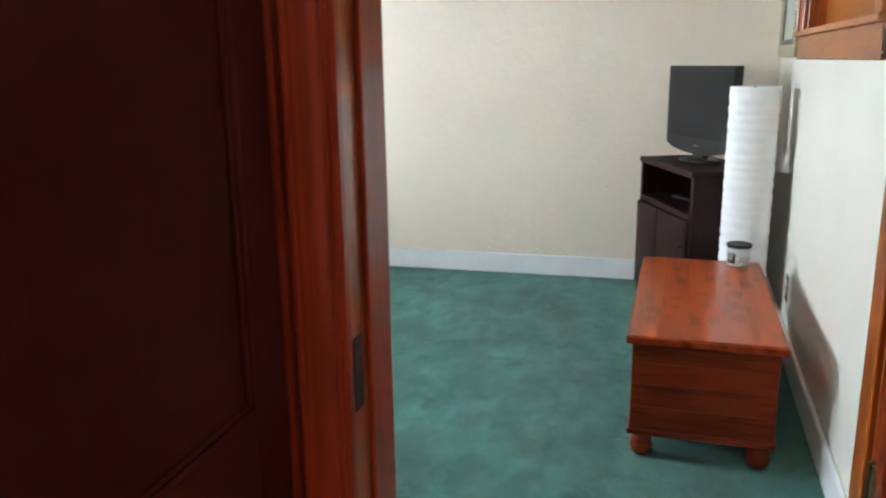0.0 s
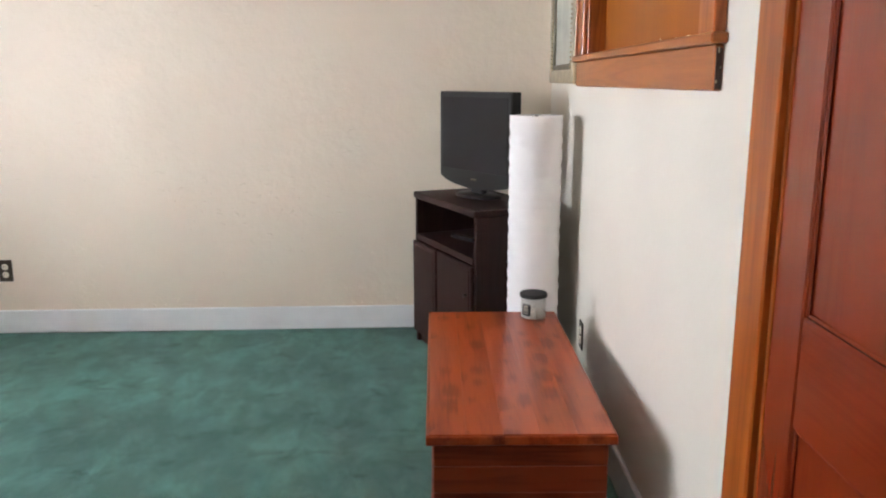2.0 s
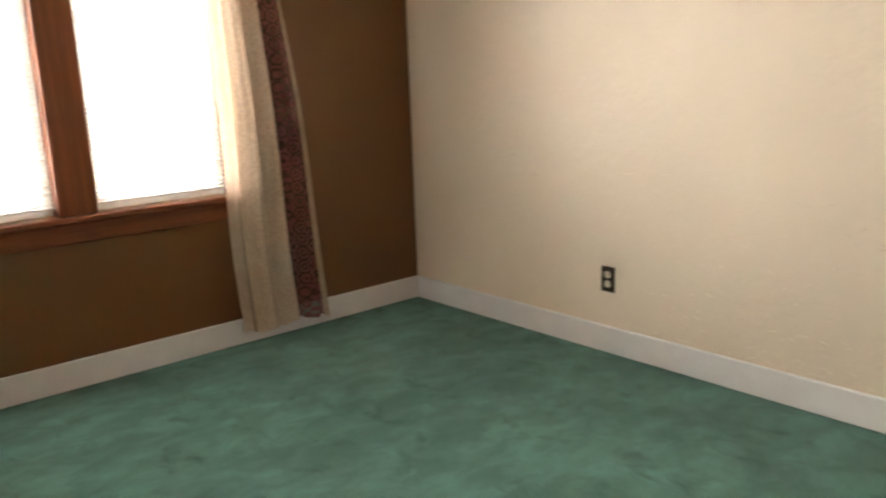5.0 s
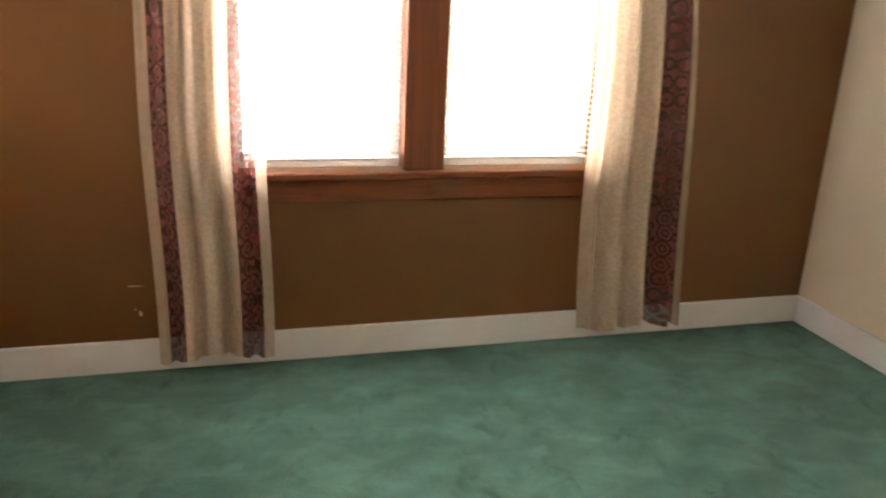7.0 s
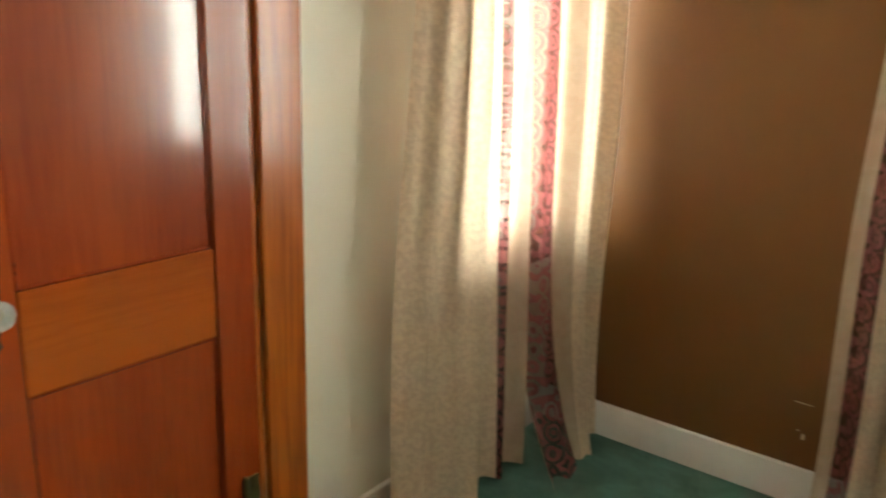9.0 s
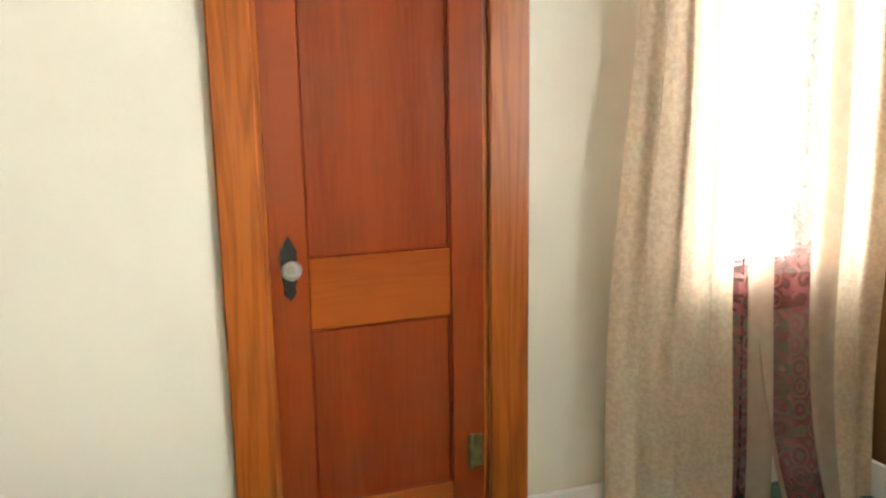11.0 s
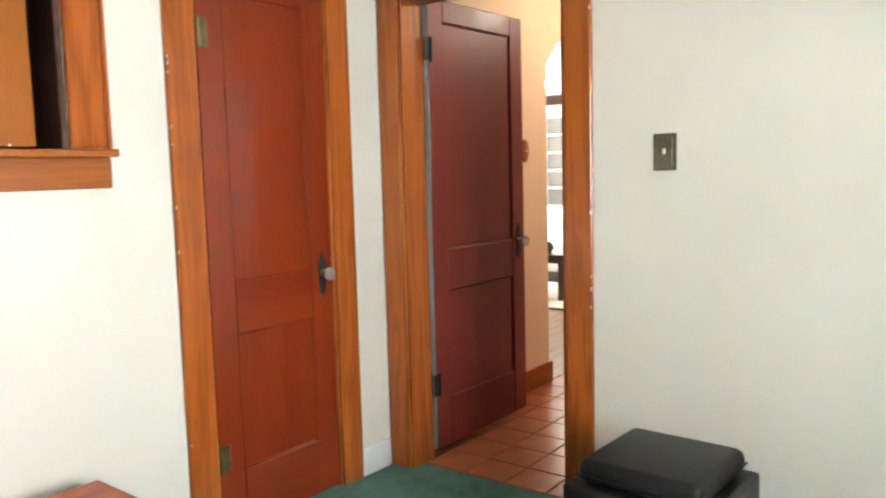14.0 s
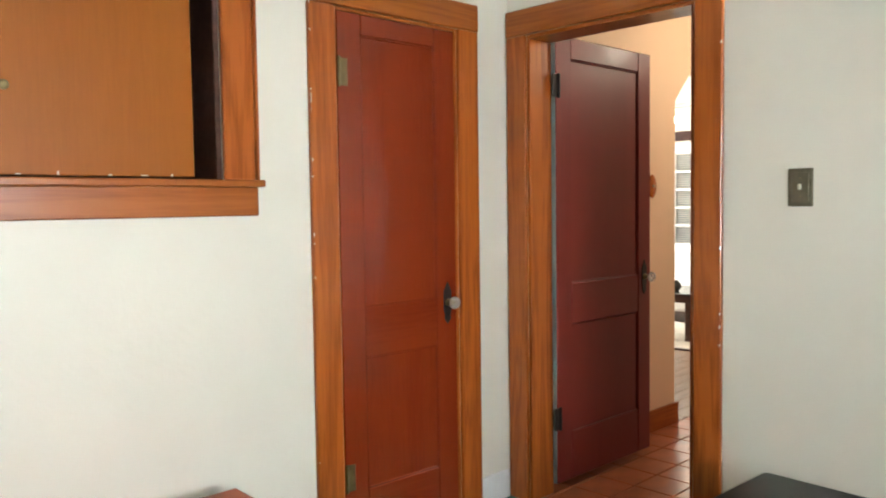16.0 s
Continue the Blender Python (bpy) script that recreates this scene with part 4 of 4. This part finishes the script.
for sx in (-1, 1):
    for sy in (-1, 1):
        part("foot", lathe([(0, 0), (0.02, 0), (0.022, 0.02), (0, 0.02)], 14, sx * 0.18, sy * 0.17), M_BLACKMETAL, ot)

# ---- hall ----
HX0, HX1 = -0.985, 0.040         # hall between its west and east walls
HS = -4.2
tagged(part("wall_hall_west", boxes([((HX0 - 0.12, HS, 0), (HX0, -1.06, CEIL)), ((HX0 - 0.12, -1.06, 2.05), (HX0, -TH, CEIL)), ((HX0 - 0.12, -0.2, 0), (HX0, -TH, 2.05))]), M_PEACH), "peach painted hall wall", "wall", kind="structure")
OY0, OY1, OZ = -2.95, -1.56, 2.11
bm = boxes([((HX1, OY1, 0), (HX1 + 0.13, -TH, CEIL)), ((HX1, OY0, OZ), (HX1 + 0.13, OY1, CEIL)), ((HX1, HS, 0), (HX1 + 0.13, OY0, CEIL))])
for y, s in ((OY1, -1), (OY0, 1)):
    v = [bm.verts.new((x, yy, z)) for x in (HX1, HX1 + 0.13) for yy, z in ((y, OZ - 0.2), (y + s * 0.2, OZ), (y, OZ))]
    bm.faces.new((v[0], v[1], v[2]))
    bm.faces.new((v[3], v[5], v[4]))
    bm.faces.new((v[0], v[3], v[4], v[1]))
tagged(part("wall_hall_east", bm, M_PEACH), "peach painted hall wall with a clipped-corner archway", "wall", kind="structure")
tagged(bpart("wall_hall_south", (HX0 - 0.12, HS - 0.1, 0), (HX1 + 0.13, HS, CEIL), M_PEACH, None, 0), "peach painted hall wall", "wall", kind="structure")
tagged(bpart("ceiling_hall", (HX0 - 0.12, HS - 0.1, CEIL), (HX1 + 0.13, -TH, CEIL + 0.1), M_CEIL, None, 0), "plain white hall ceiling", "ceiling", kind="structure")
tagged(part("baseboard_hall", boxes([((HX1 - 0.018, OY1 - 0.006, 0), (HX1, -TH, 0.125)), ((HX1 - 0.018, OY1 - 0.018, 0), (HX1 + 0.13, OY1, 0.125))], 0.003), M_TRIM_Y), "orange varnished hall baseboard", "baseboard", kind="structure")
wp = thing("switch_plate", (HX1, -1.30, 1.41), 90, "oval varnished wooden switch plate on the peach wall", "switch")
bm = lathe([(0, 0), (0.04, 0), (0.042, 0.004), (0.036, 0.010), (0, 0.011)], 32)
bmesh.ops.transform(bm, matrix=Matrix.Rotation(radians(-90), 4, "X") @ Matrix.Diagonal((1, 1.6, 1, 1)), verts=bm.verts)
part("plate", bm, M_TRIM, wp, smooth=True)
bpart("toggle", (-0.005, 0.009, -0.008), (0.005, 0.02, 0.008), M_IVORY, wp, 0.002)

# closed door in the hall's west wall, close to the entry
hd = thing("hall_door", (HX0 - 0.005, -0.205, 0.012), -90, "burgundy two-panel door beside the entry, coloured darker for hall shade", "door")
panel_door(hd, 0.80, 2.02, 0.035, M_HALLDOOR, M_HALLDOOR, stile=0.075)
# hall-side casing of the entry
t = thing("door_4", (0, -TH, 0), 180, "red varnished casing on the hall side of the entry, darkened for shade", "door frame", kind="structure")
# Red varnish kept dark so its colour carries the hall's shade.
M_REDTRIM = wood("shaded_red_varnished_casing", (0.145, 0.014, 0.0028), (0.235, 0.028, 0.0060), 0.4, "Z", 5, 1.6, 0.4)
bpart("casing", (-E_X0 - 0.018, 0, 0), (-E_X0 + 0.056, 0.02, HEAD), M_REDTRIM, t, 0.004)
for k, d in ((-0.010, 0.025), (0.040, 0.024)):
    bpart("casing_bead", (-E_X0 + k, 0.02, 0), (-E_X0 + k + 0.010, d, HEAD), M_REDTRIM, t, 0.002)
bpart("head_casing", (-E_X1, 0, HEAD), (-E_X0 + 0.056, 0.02, HEAD + 0.11), M_REDTRIM, t, 0.004)
bpart("back_band", (-E_X0 + 0.056, 0, 0), (-E_X0 + 0.072, 0.03, HEAD + 0.11), M_REDTRIM, t, 0.004)
bpart("door_stop", (-E_X0 - 0.024, -0.135, 0), (-E_X0 - 0.016, -0.05, HEAD - 0.016), M_REDTRIM, t, 0.002)
bpart("strike_plate", (-E_X0 - 0.0175, -0.035, 0.86), (-E_X0 - 0.0155, -0.004, 0.96), M_BLACKMETAL, t, 0.0005, "blackened strike plate")

# ---- living room beyond the archway ----
LX1, LY0 = 4.6, -6.4
tagged(part("wall_living", boxes([((HX1 + 0.13, LY0 - 0.1, 0), (LX1, LY0, CEIL + 0.2)), ((LX1, LY0 - 0.1, 0), (LX1 + 0.1, -TH, CEIL + 0.2)), ((TH + 0.62, -TH - 0.1, 0), (LX1, -TH, CEIL + 0.2)), ((HX1 + 0.03, LY0 - 0.1, 0), (HX1 + 0.13, HS - 0.1, CEIL + 0.2))]), M_CREAM), "cream living room walls", "wall", kind="structure")
tagged(bpart("ceiling_living", (HX1 + 0.13, LY0 - 0.1, CEIL + 0.05), (LX1 + 0.1, -TH, CEIL + 0.2), M_CEIL, None, 0), "white living room ceiling", "ceiling", kind="structure")

fd = thing("french_door", (2.72, LY0, 0), 0, "white french door with ten panes and drawn blinds", "door")
fw, fz0, fz1 = 0.40, 0.80, 1.92
part("stiles", boxes([((-fw, 0, 0.02), (-fw + 0.11, 0.045, 2.05)), ((fw - 0.11, 0, 0.02), (fw, 0.045, 2.05))], 0.004), M_WHITEPAINT, fd)
part("rails", boxes([((-fw + 0.11, 0, 0.02), (fw - 0.11, 0.045, fz0)), ((-fw + 0.11, 0, fz1), (fw - 0.11, 0.045, 2.05))], 0.004), M_WHITEPAINT, fd)
gx = (-fw + 0.11, 0.0, fw - 0.11)
part("muntins", boxes([((-0.014, 0.004, fz0), (0.014, 0.04, fz1))] + [((-fw + 0.11, 0.006, fz0 + (fz1 - fz0) * i / 5 - 0.014), (fw - 0.11, 0.038, fz0 + (fz1 - fz0) * i / 5 + 0.014)) for i in range(1, 5)], 0.002), M_WHITEPAINT, fd)
M_BLINDDK = mat("grey_blind_slats", (0.33, 0.34, 0.33), 0.6)
for i in range(40):
    bpart("blind_slat", (-fw + 0.11, -0.004, fz0 + 0.01 + i * 0.0277), (fw - 0.11, 0.012, fz0 + 0.026 + i * 0.0277), M_BLINDDK, fd, 0)
for c in range(2):
    for rr in range(5):
        bpart("pane", (gx[c] + 0.012, 0.020, fz0 + (fz1 - fz0) * rr / 5 + 0.012), (gx[c + 1] - 0.012, 0.023, fz0 + (fz1 - fz0) * (rr + 1) / 5 - 0.012), M_PANE, fd, 0)
tagged(part("trim_living", boxes([((2.72 - 0.55, LY0, 0), (2.72 - 0.41, LY0 + 0.03, 2.08)), ((2.72 + 0.41, LY0, 0), (2.72 + 0.55, LY0 + 0.03, 2.08)), ((2.72 - 0.55, LY0, 2.08), (2.72 + 0.55, LY0 + 0.03, 2.2))], 0.004), M_DARKWOOD), "dark stained casing round the french door", "trim", kind="structure")

sf = thing("sofa", (2.75, -5.55, 0), 0, "white slipcovered sofa with rounded arms", "sofa")
bpart("seat", (-0.9, -0.1, 0.12), (0.9, 0.42, 0.44), M_SOFA, sf, 0.05, "", 3)
bpart("backrest", (-0.9, -0.38, 0.12), (0.9, -0.1, 0.82), M_SOFA, sf, 0.08, "", 3)
for s in (-1, 1):
    a0, a1 = sorted((s * 0.9, s * 1.1))
    bpart("arm", (a0, -0.38, 0.06), (a1, 0.42, 0.62), M_SOFA, sf, 0.07, "", 3)
for sx in (-1, 1):
    for sy in (-0.3, 0.35):
        part("foot", lathe([(0, 0), (0.025, 0), (0.03, 0.13), (0, 0.13)], 12, sx * 0.98, sy), M_DARKWOOD, sf)
rg = tagged(part("rug", boxes([((0.9, -5.1, 0.0), (3.6, -3.72, 0.012))], 0.004), M_RUG), "pale woven rug with a dark bound edge", "rug")
part("rug_edge", boxes([((0.9, -3.72, 0.0), (3.6, -3.68, 0.014)), ((0.86, -5.1, 0.0), (0.9, -3.68, 0.014))], 0.003), M_DARKWOOD, rg)
tb = thing("coffee_table", (1.75, -4.35, 0.013), 0, "dark wooden coffee table with an inset glass top", "table")
part("apron", boxes([((-0.5, -0.3, 0.36), (0.5, -0.26, 0.44)), ((-0.5, 0.26, 0.36), (0.5, 0.3, 0.44)), ((-0.5, -0.26, 0.36), (-0.46, 0.26, 0.44)), ((0.46, -0.26, 0.36), (0.5, 0.26, 0.44))], 0.003), M_DARKWOOD, tb)
bpart("glass_top", (-0.52, -0.32, 0.44), (0.52, 0.32, 0.452), M_GLASS, tb, 0.002, "clear glass top")
for sx in (-1, 1):
    for sy in (-1, 1):
        bpart("leg", (sx * 0.46 - 0.035, sy * 0.26 - 0.035, 0), (sx * 0.46 + 0.035, sy * 0.26 + 0.035, 0.36), M_DARKWOOD, tb, 0.004)
M_IRONPOT = mat("dark_glazed_pot", (0.025, 0.022, 0.018), 0.35)
for nm, x, y, r, hgt in (("jar", 1.66, -4.28, 0.055, 0.17), ("pot", 1.52, -4.20, 0.07, 0.10)):
    p = thing(nm, (x, y, 0.466), 0, "small dark glazed pot standing on the coffee table", "pot")
    part("pot_body", lathe([(0, 0), (r * 0.7, 0), (r, hgt * 0.35), (r * 0.95, hgt * 0.7), (r * 0.6, hgt * 0.9), (r * 0.7, hgt), (r * 0.55, hgt), (0, hgt * 0.9)], 24), M_IRONPOT, p, smooth=True)

M_FANW = mat("cream_fan_blade", (0.75, 0.72, 0.64), 0.5)
M_LAMPGLASS = bpy.data.materials.new("lit_opal_glass")
M_LAMPGLASS.use_nodes = True
_l = M_LAMPGLASS.node_tree.nodes["Principled BSDF"]
_l.inputs["Base Color"].default_value = (0.9, 0.87, 0.8, 1)
_l.inputs["Emission Color"].default_value = (1.0, 0.86, 0.62, 1)
_l.inputs["Emission Strength"].default_value = 9.0
FX, FY = 2.12, -4.95
cf = thing("ceiling_fan", (FX, FY, CEIL + 0.05), 0, "brass ceiling fan with pale blades and lit glass shades", "ceiling fan")
part("downrod", lathe([(0, 0), (0.06, 0), (0.06, -0.03), (0.015, -0.04), (0.015, -0.12), (0, -0.12)], 20), M_BRASS, cf)
part("motor", lathe([(0, -0.10), (0.08, -0.11), (0.12, -0.14), (0.12, -0.19), (0.07, -0.22), (0.04, -0.27), (0, -0.28)], 28), M_BRASS, cf)
for i in range(5):
    a = radians(72 * i + 20)
    bm = boxes([((0.14, -0.06, -0.172), (0.62, 0.06, -0.164))], 0.003)
    bmesh.ops.transform(bm, matrix=Matrix.Rotation(a, 4, "Z") @ Matrix.Rotation(radians(10), 4, "X"), verts=bm.verts)
    part("blade", bm, M_FANW, cf)
for i in range(3):
    a = radians(120 * i + 60)
    cx, cy = 0.14 * math.cos(a), 0.14 * math.sin(a)
    part("shade", lathe([(0.02, -0.25), (0.05, -0.27), (0.065, -0.31), (0.07, -0.345), (0.06, -0.345), (0.045, -0.28), (0.0, -0.26)], 20, cx, cy), M_LAMPGLASS, cf, "lit opal glass shade", True)
d = bpy.data.lights.new("fan_lamp_light", "POINT")
d.energy, d.color, d.shadow_soft_size = 60, (1.0, 0.86, 0.66), 0.12
new("fan_lamp_light", d).location = (FX, FY, CEIL - 0.42)
# Added area light before a windowless wall, to brighten the living room.
area("living_fill_light", (LX1 - 0.05, -4.6, 1.5), (0, -4.6, 1.0), 1.6, 1.3, 150, (1.0, 0.98, 0.95))

# Added light without a fixture: brightens the peach wall, only grazes the hall door.
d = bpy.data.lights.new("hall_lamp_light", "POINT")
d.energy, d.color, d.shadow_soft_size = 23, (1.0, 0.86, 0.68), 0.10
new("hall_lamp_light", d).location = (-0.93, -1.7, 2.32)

# ---- flaking paint and chipped edges ----


def flakes(name, spots, normal_axis, sign, material, parent, seed):
    """Small raised chips on a wall: (u, z, long, tall, turn); u runs along the wall."""
    bm = bmesh.new()
    rnd = random.Random(seed)
    for u, z, lu, lz, turn in spots:
        n = 7
        ring, top = [], []
        for k in range(n):
            an = 6.283 * k / n
            rr = rnd.uniform(0.6, 1.1)
            du, dz = lu * rr * math.cos(an), lz * rr * math.sin(an)
            du, dz = du * math.cos(turn) - dz * math.sin(turn), du * math.sin(turn) + dz * math.cos(turn)
            ring.append((u + du, z + dz, 0.0003))
            top.append((u + du * 0.6, z + dz * 0.6 + 0.001, rnd.uniform(0.0008, 0.0034 if name == "paint_flakes" else 0.0016)))

        def at(p, q):
            return bm.verts.new((p[0], q[0] + sign * p[2], p[1]) if normal_axis == "y" else (q[0] + sign * p[2], p[0], p[1]))
        face = (parent_face[name],)
        r1 = [at(p, face) for p in ring]
        r2 = [at(p, face) for p in top]
        bm.faces.new(r2)
        for k in range(n):
            bm.faces.new((r1[k], r1[(k + 1) % n], r2[(k + 1) % n], r2[k]))
    bmesh.ops.recalc_face_normals(bm, faces=bm.faces)
    ob = part(name, bm, material, parent)
    return tagged(ob, kind="stuff")


parent_face = {"paint_flakes": N, "paint_scars": W, "paint_chips": 0.0, "edge_chips": -0.021, "jamb_chips": 0.021}
rf = random.Random(21)
spots = []
for _ in range(230):
    cx = rf.choice((-2.35, -1.9, -1.65, -1.4, -1.2, -1.0))
    spots.append((cx + rf.gauss(0, 0.13), min(1.0, max(0.14, rf.choice((0.17, 0.2, 0.3, 0.45, 0.62, 0.75)) + rf.gauss(0, 0.05))), rf.uniform(0.005, 0.026), rf.uniform(0.002, 0.008), rf.uniform(-0.9, 0.9)))
for _ in range(110):
    spots.append((rf.uniform(-3.4, -0.8), rf.uniform(0.6, 1.9), rf.uniform(0.006, 0.045), rf.uniform(0.001, 0.004), rf.uniform(-0.2, 0.2)))
WALLS = {o.name: o for o in scene.objects if o.name.startswith("wall_")}
flakes("paint_flakes", spots, "y", -1, M_CREAM, WALLS["wall_north"], 1)
flakes("paint_scars", [(0.885, 0.329, 0.030, 0.002, 0.0), (0.897, 0.222, 0.006, 0.013, 0.1), (0.882, 0.240, 0.004, 0.003, 0)], "x", 1, M_CURT, WALLS["wall_west"], 2)
flakes("paint_chips", [(rf.uniform(1.1, 2.4), rf.uniform(0.5, 1.2), rf.uniform(0.002, 0.006), rf.uniform(0.002, 0.004), 0) for _ in range(14)], "x", -1, M_WHITE_WALL, WALLS["wall_east"], 3)
edge = []
for _ in range(26):
    edge.append((rf.choice((A_Y1 + 0.1115, A_Y1 + 0.1115, A_Y0 - 0.1115)) + rf.uniform(-0.0012, 0.0006), rf.uniform(0.15, 2.1), rf.uniform(0.0008, 0.002), rf.uniform(0.003, 0.010), 0))
flakes("edge_chips", edge, "x", -1, M_BASE, ca, 4)
bpy.data.objects["edge_chips"].matrix_parent_inverse = ca.matrix_world.inverted()
jam = []
for _ in range(18):
    jam.append((rf.choice((-0.004, -0.004, E_X0 - 0.105)) + rf.uniform(-0.001, 0.001), rf.uniform(0.1, 2.1), rf.uniform(0.0012, 0.003), rf.uniform(0.004, 0.016), 0))
jc = flakes("jamb_chips", jam, "y", 1, M_BASE, bpy.data.objects["door_1"], 5)
jc.matrix_parent_inverse = bpy.data.objects["door_1"].matrix_world.inverted()

# ---- hall tiles and living room floorboards ----
hf = tagged(part("floor_hall", boxes([((HX0, HS, -0.08), (HX1, -0.071, -0.006))]), M_GROUT), "terracotta tiled hall floor", "floor", kind="structure")
ts_ = 0.2
tile = None
ny = int((-0.075 - HS) / ts_)
for j in range(ny):
    for i in range(6):
        x0, y1 = HX1 - ts_ * i, -0.074 - ts_ * j
        if x0 - ts_ + 0.08 < HX0:
            continue
        if tile is None:
            tile = bpart("tile", (-ts_ + 0.004, -ts_ + 0.004, -0.02), (-0.004, -0.004, 0.0), M_TILE, hf, 0.0025)
            o = tile
        else:
            o = tile.copy()
            scene.collection.objects.link(o)
        o.location = (x0, y1, 0)
lf = tagged(part("floor_living", boxes([((HX1 + 0.001, LY0, -0.08), (LX1, -TH, -0.012))]), M_GROUT), "grey-brown wooden living room floor", "floor", kind="structure")
plank = None
for i in range(38):
    for j in range(4):
        if plank is None:
            plank = bpart("plank", (0.001, 0.001, -0.02), (0.119, 1.558, 0.0), M_PLANK, lf, 0.0015)
            o = plank
        else:
            o = plank.copy()
            scene.collection.objects.link(o)
        o.location = (HX1 + 0.002 + 0.12 * i, LY0 + 1.56 * j, 0)

# ---- the east wall stands slightly out of square ----
SKEW = Matrix.Translation((0, 0.45, 0)) @ Matrix.Rotation(radians(-2.0), 4, "Z") @ Matrix.Translation((0, -0.45, 0))
on_east = [WALLS["wall_east"], WALLS["wall_closet_a"], ca, da, wc, pc, *east_boards]
on_east += [o for o in scene.objects if o.name.startswith("wall_outlet") and o.parent is None and o.matrix_basis.translation.x > -0.1]
for o in on_east:
    o.matrix_basis = SKEW @ o.matrix_basis
